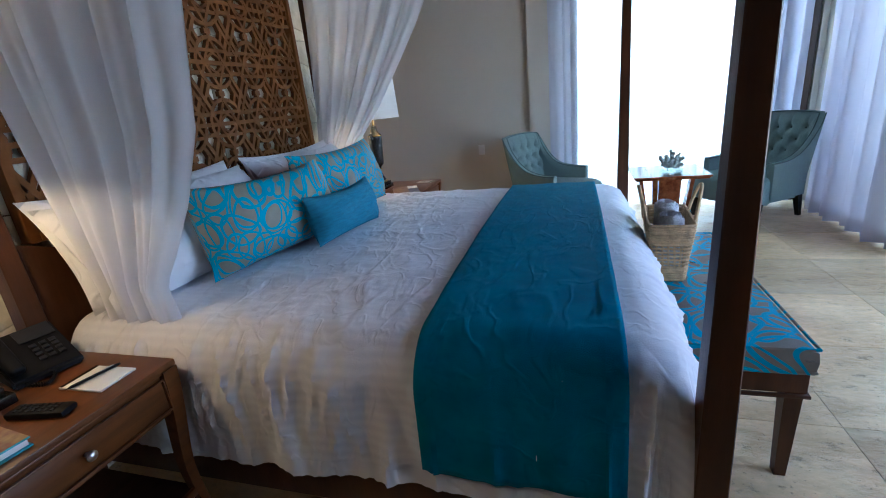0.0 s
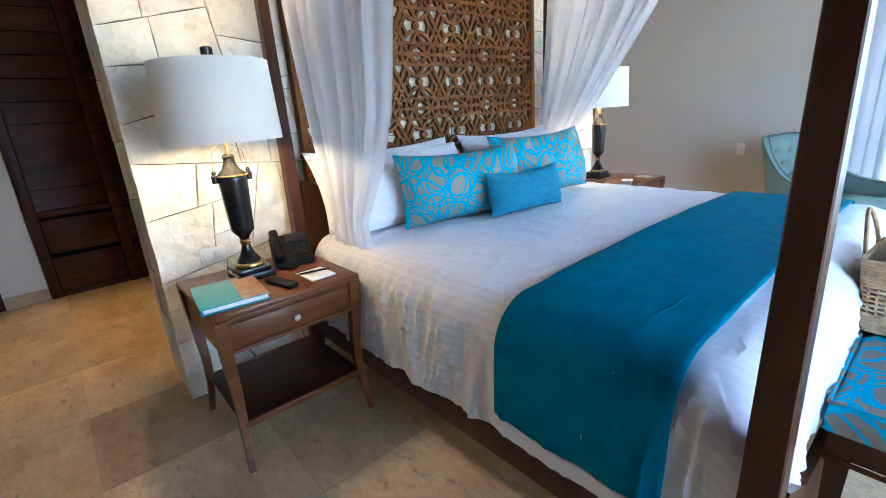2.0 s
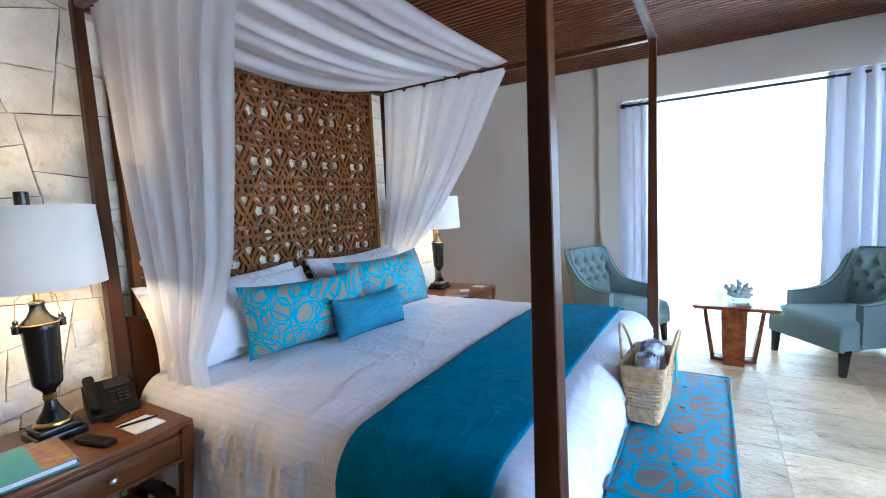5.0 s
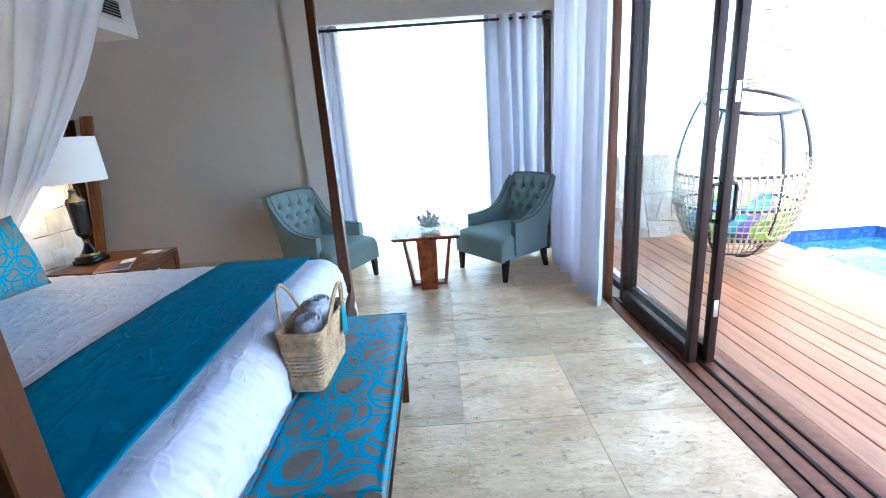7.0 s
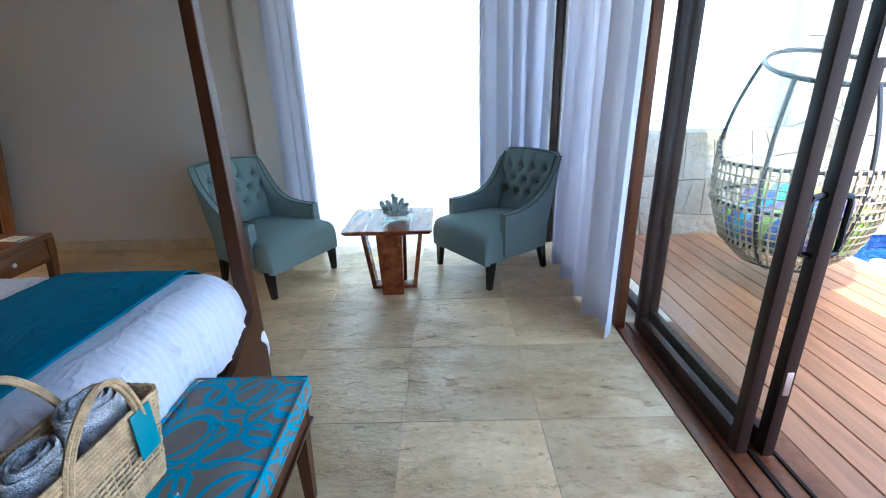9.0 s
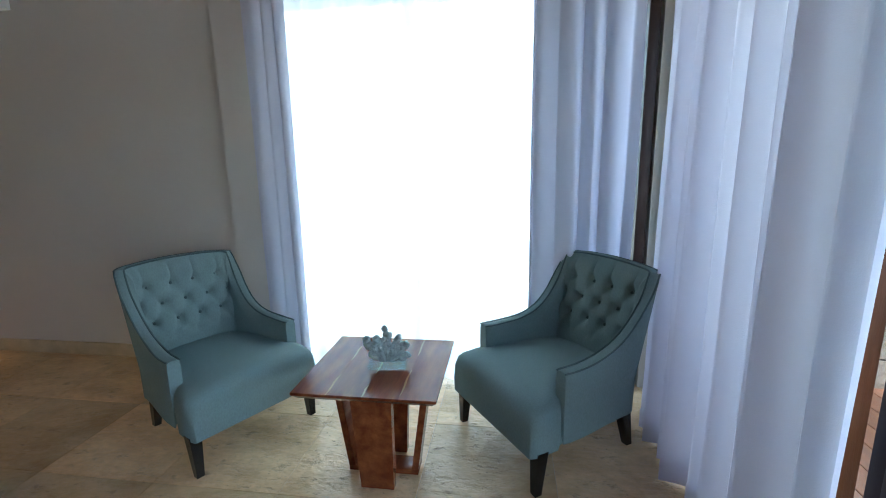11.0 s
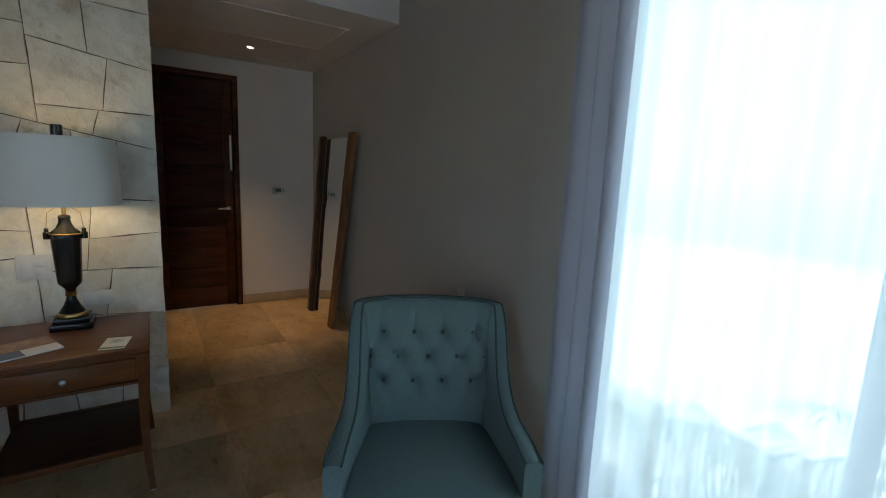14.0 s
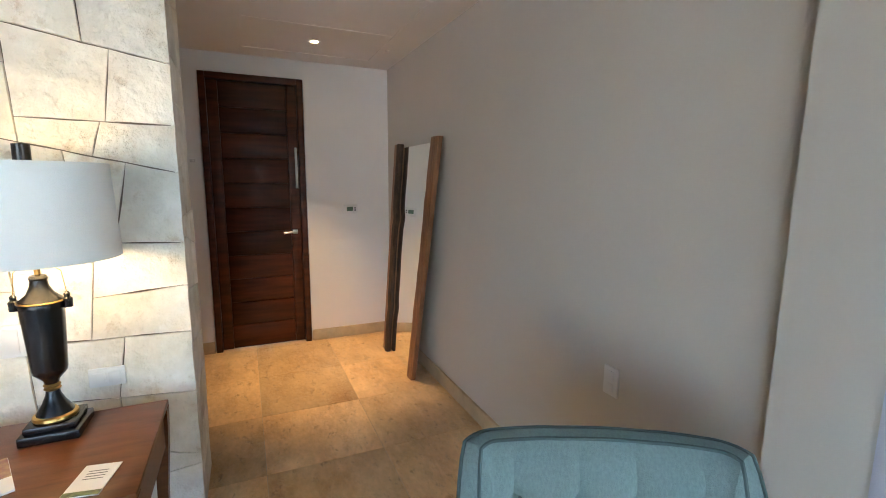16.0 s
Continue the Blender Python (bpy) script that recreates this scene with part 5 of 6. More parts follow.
# ---- armchairs ----
def armchair(m, label):
    ob = thing("armchair", label, "armchair", m, group="armchairs by the window")
    path = []
    for k in range(18):
        path.append((0.16 - 0.425 * k / 18, 0.314 - 0.029 * smooth01(2, 18, k), 0))
    for k in range(10):
        a = radians(90 + 90 * k / 10)
        path.append((-0.265 + 0.065 * math.cos(a), 0.22 + 0.065 * math.sin(a), 0))
    for k in range(18):
        path.append((-0.33, 0.22 - 0.22 * k / 18, 0))
    path = path + [(-0.33, 0.0, 0)] + [(x, -y, 0) for x, y, _ in reversed(path)]
    P = [Vector(p) for p in path]
    n = len(P)
    buttons = [(yy, zz) for zz, ys in ((0.775, (-0.18, -0.06, 0.06, 0.18)), (0.675, (-0.24, -0.12, 0.0, 0.12, 0.24)), (0.575, (-0.18, -0.06, 0.06, 0.18))) for yy in ys]
    rings, rim_in, rim_mid, spots = [], [], [], []
    NZ = 26
    acc = [0.0]
    for i in range(1, n):
        acc.append(acc[-1] + (P[i] - P[i - 1]).length)
    mid = acc[-1] / 2
    for i, p in enumerate(P):
        d = (P[min(i + 1, n - 1)] - P[max(i - 1, 0)]).normalized()
        inn = Vector((-d.y, d.x, 0))
        if inn.dot(Vector((-0.05, 0, 0)) - p) < 0:
            inn = -inn
        back = smooth01(0.08, -0.30, p.x)
        s = acc[i] - mid
        u = min(1.0, max(0.0, (abs(s) - 0.285) / 0.42))
        top = 0.545 + 0.07 * (1 - u) ** 2 + 0.28 * (1 - u) ** 6 + 0.024 * max(0.0, 1 - (s / 0.29) ** 2)
        lean = 0.105 * smooth01(-0.05, -0.33, p.x)
        flare = 0.022 * smooth01(-0.05, -0.28, p.x)
        t = 0.066 - 0.014 * back
        if i in (0, n - 1):
            t = 0.060
        ring = []

        def place(off, z, amt=0.0):
            h = max(0.0, (z - 0.36) / 0.54)
            q = p + inn * (off + amt) + Vector((-lean * h, 0, 0)) + Vector((0, math.copysign(flare, p.y) * h * (abs(p.y) > 0.1), 0))
            return (q.x, q.y, z)
        ring.append(place(-t * 0.5, 0.215))
        for k in range(6):
            ring.append(place(-t * 0.5, 0.26 + (top - 0.03 - 0.26) * k / 5))
        ring += [place(-t * 0.42, top - 0.008), place(-t * 0.2, top), place(t * 0.2, top), place(t * 0.42, top - 0.008)]
        rim_in.append(place(t * 0.44, top - 0.004))
        rim_mid.append(place(-t * 0.44, top - 0.004))
        for k in range(NZ + 1):
            z = top - 0.03 - (top - 0.03 - 0.36) * k / NZ
            puff = 0.026 * smooth01(0.0, 0.08, top - z) * back
            dim = 0.0
            for (by, bz) in buttons:
                e2 = ((s - by) ** 2 + (z - bz) ** 2)
                dim += 0.038 * math.exp(-e2 / 0.0006)
            dia = min(abs(((s / 0.12 + (z - 0.775) / 0.20) % 1.0) - 0.5), abs(((s / 0.12 - (z - 0.775) / 0.20) % 1.0) - 0.5)) if abs(s) < 0.3 and 0.5 < z < 0.775 else 0.25
            dim += 0.010 * math.exp(-(dia / 0.07) ** 2) * back if abs(s) < 0.3 and 0.5 < z < 0.775 else 0.0
            if z >= 0.775 and abs(s) < 0.27:
                dim += 0.011 * max(math.exp(-((s - by) / 0.010) ** 2) for by in (-0.18, -0.06, 0.06, 0.18)) * smooth01(0.0, 0.04, top - z)
            ring.append(place(t * 0.5, z, puff - dim * back))
        rings.append(ring)
    part("shell", loft(bmesh.new(), rings), CHAIRF, ob)
    part("inner_piping", tube(bmesh.new(), rim_in, 0.0045, 6), PIPE, ob)
    part("outer_piping", tube(bmesh.new(), rim_mid, 0.0045, 6), PIPE, ob)
    for by, bz in buttons:
        i = min(range(n), key=lambda k: abs(acc[k] - mid - by))
        p = P[i]
        d = (P[i + 1] - P[i - 1]).normalized()
        inn = Vector((-d.y, d.x, 0))
        if inn.dot(Vector((-0.05, 0, 0)) - p) < 0:
            inn = -inn
        lean = 0.105 * smooth01(-0.05, -0.33, p.x)
        h = (bz - 0.36) / 0.54
        q = p + inn * 0.018 + Vector((-lean * h, 0, bz))
        bm = bmesh.new()
        bmesh.ops.create_icosphere(bm, subdivisions=1, radius=0.010)
        bm.transform(Matrix.Translation(q))
        part("button", bm, PIPE, ob)

    def seat_ring(x, w, zt):
        zb = 0.195
        r = 0.035
        pts = [(x, -w, zb), (x, -w - 0.004, (zb + zt) / 2), (x, -w, zt - r), (x, -w + r * 0.4, zt - r * 0.3), (x, -w + r * 1.4, zt + 0.004)]
        pts += [(x, -w * 0.4, zt + 0.014), (x, w * 0.4, zt + 0.014)]
        return pts + [(x, -y, z) for _, y, z in reversed(pts[:5])]
    rings = [seat_ring(-0.33, 0.22, 0.415), seat_ring(-0.2, 0.30, 0.420), seat_ring(0.10, 0.305, 0.425), seat_ring(0.155, 0.318, 0.424), seat_ring(0.185, 0.342, 0.422), seat_ring(0.27, 0.345, 0.412), seat_ring(0.305, 0.342, 0.400), seat_ring(0.325, 0.336, 0.375), seat_ring(0.332, 0.330, 0.34)]
    part("seat", loft(bmesh.new(), rings), CHAIRF, ob)
    for lx, ly, sp in ((0.27, 0.315, 0.012), (0.27, -0.315, 0.012), (-0.30, 0.245, -0.05), (-0.30, -0.245, -0.05)):
        bm = loft(bmesh.new(), [[(lx + o + dx * w, ly + math.copysign(0.004, ly) + dy * w, z) for dx, dy in ((-1, -1), (1, -1), (1, 1), (-1, 1))] for w, z, o in ((0.017, 0.0, sp), (0.028, 0.21, 0.0))])
        part("leg", bm, BLACK, ob, "tapered black wooden leg", smooth=False)
    return ob


armchair(pose(-0.19, 4.73, 0, 0, 0, -28), "grey-green tufted armchair beside the plain wall")
armchair(pose(1.51, 4.81, 0, 0, 0, 214.8), "grey-green tufted armchair beside the terrace curtain")

# ---- side table with the coral ----
table = thing("side_table", "polished red-brown wooden side table between the armchairs", "table", pose(0.765, 4.487, 0))
for k in range(4):
    x0 = -0.298 + 0.149 * k
    x1 = x0 + 0.1485
    ins = lambda x: x * 0.93
    part("plank", loft(bmesh.new(), [[(x0, -0.294, 0.527), (x1, -0.294, 0.527), (x1, 0.294, 0.527), (x0, 0.294, 0.527)], [(x0, -0.294, 0.516), (x1, -0.294, 0.516), (x1, 0.294, 0.516), (x0, 0.294, 0.516)], [(ins(x0), -0.268, 0.492), (ins(x1), -0.268, 0.492), (ins(x1), 0.268, 0.492), (ins(x0), 0.268, 0.492)]]), TABLEWOOD, table, smooth=False)
SAPWOOD = mat("sapwood", (0.42, 0.22, 0.08), 0.25, var=0.3, scale=12, stretch=(5, 0.8, 5), bump=0.02, bscale=30)
rng = random.Random(21)
for x0, ya, yb in ((-0.149, -0.294, -0.12), (-0.151, 0.02, 0.20), (0.0, -0.294, -0.20), (0.001, -0.10, 0.16), (0.149, -0.27, -0.05), (0.148, 0.10, 0.294)):
    left, right = [], []
    for k in range(9):
        f = k / 8
        half = 0.0012 + 0.0035 * math.sin(math.pi * f) * rng.uniform(0.6, 1.3)
        yy = ya + (yb - ya) * f
        mid = x0 + 0.002 * math.sin(7 * f)
        left.append((mid - half, yy))
        right.append((mid + half, yy))
    ring = left + right[::-1]
    part("sapwood_streak", loft(bmesh.new(), [[(x, yy, z) for x, yy in ring] for z in (0.524, 0.5275)]), SAPWOOD, table, "pale sapwood streak", smooth=False)
for sy in (-1, 1):
    part("slab_leg", loft(bmesh.new(), [[(-0.075, sy * 0.11, 0), (0.075, sy * 0.11, 0), (0.075, sy * 0.15, 0), (-0.075, sy * 0.15, 0)], [(-0.09, sy * 0.155, 0.49), (0.09, sy * 0.155, 0.49), (0.09, sy * 0.195, 0.49), (-0.09, sy * 0.195, 0.49)]]), TABLEWOOD, table, smooth=False)
for sx in (-1, 1):
    part("side_leg", loft(bmesh.new(), [[(sx * 0.135, -0.05, 0.03), (sx * 0.165, -0.05, 0.03), (sx * 0.165, 0.05, 0.03), (sx * 0.135, 0.05, 0.03)], [(sx * 0.20, -0.05, 0.49), (sx * 0.23, -0.05, 0.49), (sx * 0.23, 0.05, 0.49), (sx * 0.20, 0.05, 0.49)]]), TABLEWOOD, table, smooth=False)
part("stretcher", boxes((-0.165, -0.05, 0.004, 0.165, 0.05, 0.03), bevel=0.003), TABLEWOOD, table)
coral = thing("coral_ornament", "grey-green coral sculpture on a clear block", "ornament", pose(0.80, 4.47, 0.528, 0, 0, 8))
part("block", boxes((-0.085, -0.045, 0, 0.085, 0.045, 0.022), bevel=0.003), CRYSTAL, coral)
bm = bmesh.new()
rng = random.Random(11)
for a0, ln in ((12, 0.085), (38, 0.105), (64, 0.115), (90, 0.125), (116, 0.115), (140, 0.125), (160, 0.085)):
    a = radians(a0)
    base = Vector((0.02 * math.cos(a), 0, 0.03))
    tip = Vector((ln * 1.05 * math.cos(a), rng.uniform(-0.012, 0.012), 0.035 + ln * math.sin(a)))
    mid = base.lerp(tip, 0.55) + Vector((0, rng.uniform(-0.012, 0.012), 0.006))
    tube(bm, [base, mid, tip], [0.022, 0.020, 0.016], 8)
    for k in range(6):
        q = base.lerp(tip, rng.uniform(0.45, 1.05)) + Vector((rng.uniform(-0.016, 0.016), rng.uniform(-0.018, 0.018), rng.uniform(-0.012, 0.014)))
        bmesh.ops.create_icosphere(bm, subdivisions=2, radius=rng.uniform(0.010, 0.019), matrix=Matrix.Translation(q))
for vtx in bm.verts:
    vtx.co += vtx.co.normalized() * (noise.noise(vtx.co * 55) * 0.006 + noise.noise(vtx.co * 150) * 0.003)
    vtx.co.z = max(vtx.co.z, 0.0225)
part("coral", bm, CORAL, coral)


# ---- curtains ----
def curtain(name, label, axis, base, a0, a1, ztop, zbot, pitch, amp, material, seed, group="", back=0.0):
    """Hanging cloth with folds. axis 'x': runs along x at y = base; 'y': runs along y at x = base."""
    ob = thing(name, label, "curtain", pose(0, 0, 0), group=group)
    ln = abs(a1 - a0)

    def fn(u, v):
        z = ztop - (ztop - zbot) * v
        ph = 2 * math.pi * u * ln / pitch
        wob = 1.5 * noise.noise((u * ln * 4, v * 0.8, seed))
        o = amp * (0.75 + 0.35 * v) * (0.8 + 0.7 * noise.noise((u * ln * 5, v * 0.6, seed + 4))) * (math.sin(ph + wob * 1.6) + 0.35 * math.sin(0.47 * ph + seed))
        a = a0 + (a1 - a0) * u + 0.3 * amp * math.cos(ph) + 0.02 * v * noise.noise((u * 3, v * 2, seed))
        zz = z + (0.012 * noise.noise((u * 8, 0, seed)) if v == 1.0 else 0)
        return (a, base + o, zz) if axis == "x" else (base + o, a, zz)
    if back:
        flat = fn

        def fn(u, v):
            x, y, z = flat(u, v)
            k = smooth01(back, 0.0, u)
            return (x - 0.075 * k, y + (YW - 0.016 - y) * k, z)
    part("cloth", grid(bmesh.new(), fn, max(40, int(ln / pitch * 16)), 30), material, ob)

    def hem(u, v):
        x, y, z = fn(u, 1.0)
        return (x, y - 0.003, z + 0.10 * v) if axis == "x" else (x - 0.003, y, z + 0.10 * v)
    part("hem", grid(bmesh.new(), hem, max(40, int(ln / pitch * 16)), 2), material, ob)
    return ob


RY, RZ = 5.30, 2.39
rod = thing("curtain_rod", "dark bronze curtain rod with end knobs", "curtain rod", pose(0, 0, 0))
bm = bmesh.new()
tube(bm, [(-0.21, RY, RZ), (2.09, RY, RZ)], 0.013, 10)
part("pole", bm, STEEL, rod)
for x in (-0.23, 2.09):
    part("end_knob", tube(bmesh.new(), [(x - 0.02, RY, RZ), (x - 0.015, RY, RZ), (x + 0.025, RY, RZ), (x + 0.03, RY, RZ)], [0.012, 0.024, 0.024, 0.014], 12), STEEL, rod)
for x in (-0.17, 2.03):
    part("bracket", tube(bmesh.new(), [(x, RY, RZ), (x, YW, RZ)], 0.008, 8), STEEL, rod)
curtain("sheer_curtain", "translucent white voile curtain over the tall window", "x", RY + 0.03, -0.05, 1.52, RZ + 0.035, 0.03, 0.135, 0.022, SHEER, 1.0)
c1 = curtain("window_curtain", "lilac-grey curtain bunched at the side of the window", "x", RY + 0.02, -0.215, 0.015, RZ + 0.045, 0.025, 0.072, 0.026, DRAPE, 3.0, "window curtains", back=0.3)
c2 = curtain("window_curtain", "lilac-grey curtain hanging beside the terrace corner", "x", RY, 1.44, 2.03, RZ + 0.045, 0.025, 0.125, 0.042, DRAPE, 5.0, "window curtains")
for ob, xs in ((c1, (-0.15, -0.06, 0.02)), (c2, (1.50, 1.63, 1.76, 1.89, 2.0))):
    for x in xs:
        part("grommet", tube(bmesh.new(), [(x, RY + 0.022 * math.cos(2 * math.pi * k / 14), RZ + 0.022 * math.sin(2 * math.pi * k / 14)) for k in range(14)], 0.004, 5, True), STEEL, ob)
win2 = tagged(thing("window_2", "tall fixed terrace window behind the drawn curtain", "window", pose(0, 0, 0)), kind="structure")
part("window_frame", boxes((2.36, 3.89, 0, 2.42, 3.95, 2.46), (2.36, 5.22, 0, 2.42, 5.28, 2.46), (2.36, 3.95, 2.40, 2.42, 5.22, 2.46), (2.36, 3.95, 0, 2.42, 5.22, 0.06), bevel=0.004), ALU, win2)
g = part("pane", boxes((2.385, 3.95, 0.06, 2.391, 5.22, 2.40)), GLASS, win2)
g.visible_shadow = False
rod2 = thing("curtain_rod", "dark bronze curtain rod on the terrace wall", "curtain rod", pose(0, 0, 0))
part("pole", tube(bmesh.new(), [(2.09, 0.2, 2.52), (2.09, 5.1, 2.52)], 0.013, 10), STEEL, rod2)
for y in (0.4, 3.9, 4.95):
    part("bracket", tube(bmesh.new(), [(2.09, y, 2.52), (XR, y, 2.52)], 0.008, 8), STEEL, rod2)
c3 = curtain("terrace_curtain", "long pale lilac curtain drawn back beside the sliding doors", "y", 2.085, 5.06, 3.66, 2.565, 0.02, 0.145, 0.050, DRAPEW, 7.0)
for k in range(9):
    y = 3.80 + k * 0.15
    part("grommet", tube(bmesh.new(), [(2.09 + 0.022 * math.cos(2 * math.pi * j / 14), y, 2.52 + 0.022 * math.sin(2 * math.pi * j / 14)) for j in range(14)], 0.004, 5, True), STEEL, c3)

# ---- window and sliding doors ----
win = tagged(thing("window_1", "tall window in a dark brown metal frame", "window", pose(0, 0, 0)), kind="structure")
WY = YW + 0.22
part("window_frame", boxes((-0.25, WY, 0, -0.19, WY + 0.07, 2.46), (2.07, YW - 0.01, 0, 2.13, WY + 0.07, 2.46), (-0.19, WY, 2.40, 2.07, WY + 0.07, 2.46), (-0.19, WY, 0, 2.07, WY + 0.07, 0.06), bevel=0.004), ALU, win)
part("mullion", boxes((0.66, WY + 0.005, 0.06, 0.72, WY + 0.06, 2.40), bevel=0.004), ALU, win)
for a, b in ((-0.19, 0.66), (0.72, 2.07)):
    g = part("pane", boxes((a, WY + 0.03, 0.06, b, WY + 0.036, 2.40)), GLASS, win)
    g.visible_shadow = False


def sliding_panel(x, y0, y1, pull):
    ob = tagged(thing("sliding_door", "glazed sliding terrace door in a dark brown frame, pushed open", "sliding door", pose(x, 0, 0), group="sliding doors"))
    fr = 0.052
    for a in (y0, y1 - fr):
        part("stile", boxes((-0.022, a, 0.013, 0.022, a + fr, 2.40), bevel=0.003), ALU, ob)
    part("rail", boxes((-0.020, y0 + fr, 0.013, 0.020, y1 - fr, 0.10), bevel=0.003), ALU, ob)
    part("rail", boxes((-0.020, y0 + fr, 2.33, 0.020, y1 - fr, 2.40), bevel=0.003), ALU, ob)
    g = part("pane", boxes((-0.004, y0 + fr, 0.10, 0.004, y1 - fr, 2.33)), GLASS, ob)
    g.visible_shadow = False
    if pull:
        for s in (-1, 1):
            bm = tube(bmesh.new(), [(s * 0.022, y0 + 0.03, 0.84), (s * 0.06, y0 + 0.03, 0.85), (s * 0.065, y0 + 0.03, 0.87), (s * 0.065, y0 + 0.03, 1.02), (s * 0.06, y0 + 0.03, 1.04), (s * 0.022, y0 + 0.03, 1.05)], 0.011, 8)
            part("pull_handle", bm, BLACK, ob)
    for z in (0.30, 1.45) if pull else ():
        part("latch", boxes((-0.012, y0 - 0.003, z, 0.012, y0 - 0.0002, z + 0.10), bevel=0.001), CHROME, ob)
    return ob


sliding_panel(2.30, 2.80, 3.80, False)
sliding_panel(2.395, 2.785, 3.86, True)

# ---- terrace things ----
egg = thing("hanging_chair", "black steel hanging egg chair wrapped in woven rope", "hanging chair", pose(3.62, 4.52, 0, 0, 0, 25))


def egg_r(z):
    """Half width of the egg at a height."""
    if z < 0.78:
        return 0.53 * math.sqrt(max(0.0, 1 - ((0.78 - z) / 0.70) ** 2)) ** 0.8
    return 0.53 - 0.16 * ((z - 0.78) / 0.68) ** 2


def egg_top(a):
    return 1.46 + 0.115 * math.sin(a + radians(25))


def net_top(a):
    """Height of the net's edge: it rises at both ends of the back and dips at the open front."""
    d = math.degrees(a) % 360 - 215
    return 0.86 + 0.13 * smooth01(60, 100, abs(d)) if abs(d) < 105 else 0.62


def on_egg(a, z, out=1.0):
    return (out * egg_r(z) * math.cos(a), out * 0.95 * egg_r(z) * math.sin(a), z)


for k in (122, 188, 248, 304):
    a = radians(k)
    zs = [0.085 + (egg_top(a) - 0.085) * (j / 34) ** 1.3 for j in range(35)]
    part("rib", tube(bmesh.new(), [on_egg(a, z) for z in zs], 0.014, 7), STEEL, egg)
part("top_ring", tube(bmesh.new(), [on_egg(2 * math.pi * j / 36, egg_top(2 * math.pi * j / 36)) for j in range(36)], 0.016, 7, True), STEEL, egg)
part("hoop", tube(bmesh.new(), [on_egg(radians(112 + 206 * j / 40), net_top(radians(112 + 206 * j / 40))) for j in range(41)], 0.013, 7), STEEL, egg)
for z in (0.58, 0.30, 0.15):
    part("hoop", tube(bmesh.new(), [on_egg(2 * math.pi * j / 36, z) for j in range(36)], 0.013, 7, True), STEEL, egg)
bm = bmesh.new()
for j in range(60):
    a = 2 * math.pi * j / 60
    zt = net_top(a)
    tube(bm, [on_egg(a, 0.13 + (zt - 0.13) * f, 1.012) for f in (0, 0.06, 0.15, 0.3, 0.5, 0.72, 1.0)], 0.0068, 4)
    for z in (zt, 0.58, 0.30):
        x, y, _ = on_egg(a, z, 1.02)
        tube(bm, [(x, y, z - 0.018), (x, y, z + 0.018)], 0.0125, 5)
for i in range(12):
    z = 0.16 + 0.0575 * i
    if z < 0.62:
        tube(bm, [on_egg(2 * math.pi * j / 40, z, 1.015) for j in range(40)], 0.0068, 4, True)
    else:
        tube(bm, [on_egg(radians(112 + 206 * j / 30), z, 1.015) for j in range(31)], 0.0068, 4)
part("rope_net", bm, ROPE, egg, "woven natural rope netting")
STRIPES = [mat("stripe_" + nm, c, 0.8, var=0.2, scale=30, bump=0.2, bscale=200) for nm, c in (("green", (0.22, 0.36, 0.05)), ("blue", (0.03, 0.09, 0.30)), ("aqua", (0.02, 0.30, 0.36)), ("violet", (0.14, 0.10, 0.28)))]
cu = thing("seat_cushion", "cushion striped green, blue and turquoise in the hanging chair", "cushion", pose(3.62, 4.52, 0.17, 0, 0, 25))
for k in range(10):
    y0, y1 = -0.40 + 0.08 * k, -0.40 + 0.08 * (k + 1)

    def cush_ring(y):
        w = math.sqrt(max(0.02, 1 - (y / 0.47) ** 2))
        return [(0.40 * w * math.cos(2 * math.pi * j / 18), y, 0.215 + (0.17 * math.sin(2 * math.pi * j / 18)) * w + (0.12 if math.cos(2 * math.pi * j / 18) > 0.4 and math.sin(2 * math.pi * j / 18) > 0 else 0)) for j in range(18)]
    part("stripe", loft(bmesh.new(), [cush_ring(y0), cush_ring((y0 + y1) / 2), cush_ring(y1)], cap=k in (0, 9)), STRIPES[(k * 3) % 4], cu)
rope = thing("hanging_rope", "thick natural rope with a knot holding the hanging chair", "rope", pose(3.845, 4.80, 0))
bm = bmesh.new()
for ph in (0, 2.1, 4.2):
    tube(bm, [(0.011 * math.cos(ph + z * 40), 0.011 * math.sin(ph + z * 40), z) for z in [1.57 + 0.025 * k for k in range(57)]], 0.011, 6)
part("strand", bm, ROPE, rope)
bm = bmesh.new()
for k in range(4):
    tube(bm, [((0.042 - 0.004 * abs(k - 1.5)) * math.cos(2 * math.pi * j / 14), (0.042 - 0.004 * abs(k - 1.5)) * math.sin(2 * math.pi * j / 14), 1.572 + 0.028 * k + 0.012 * math.sin(2 * math.pi * j / 14 + k)) for j in range(14)], 0.018, 6, True)
part("knot", bm, ROPE, rope)
struct("pergola_beam", boxes((2.55, 4.72, 2.98, 4.35, 4.88, 3.10)), DECKWOOD, "wooden beam that carries the hanging chair", "beam")
skim = thing("pool_skimmer", "round white pool fitting at the water's edge", "pool fitting", pose(4.80, 4.86, -0.095))
part("ring", lathe(bmesh.new(), [(0.05, 0.0), (0.11, 0.0), (0.11, 0.02), (0.05, 0.025)], 24), PLASTICW, skim)
struct("wall_pool_end", boxes((7.0, -2.5, -0.3, 7.2, 6.0, 1.2)), PLASTER, "white plaster wall closing the terrace", "wall")
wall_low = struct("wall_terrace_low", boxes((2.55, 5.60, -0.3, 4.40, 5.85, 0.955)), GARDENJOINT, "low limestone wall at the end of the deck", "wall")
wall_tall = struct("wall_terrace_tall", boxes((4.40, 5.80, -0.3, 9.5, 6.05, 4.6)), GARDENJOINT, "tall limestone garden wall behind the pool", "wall")


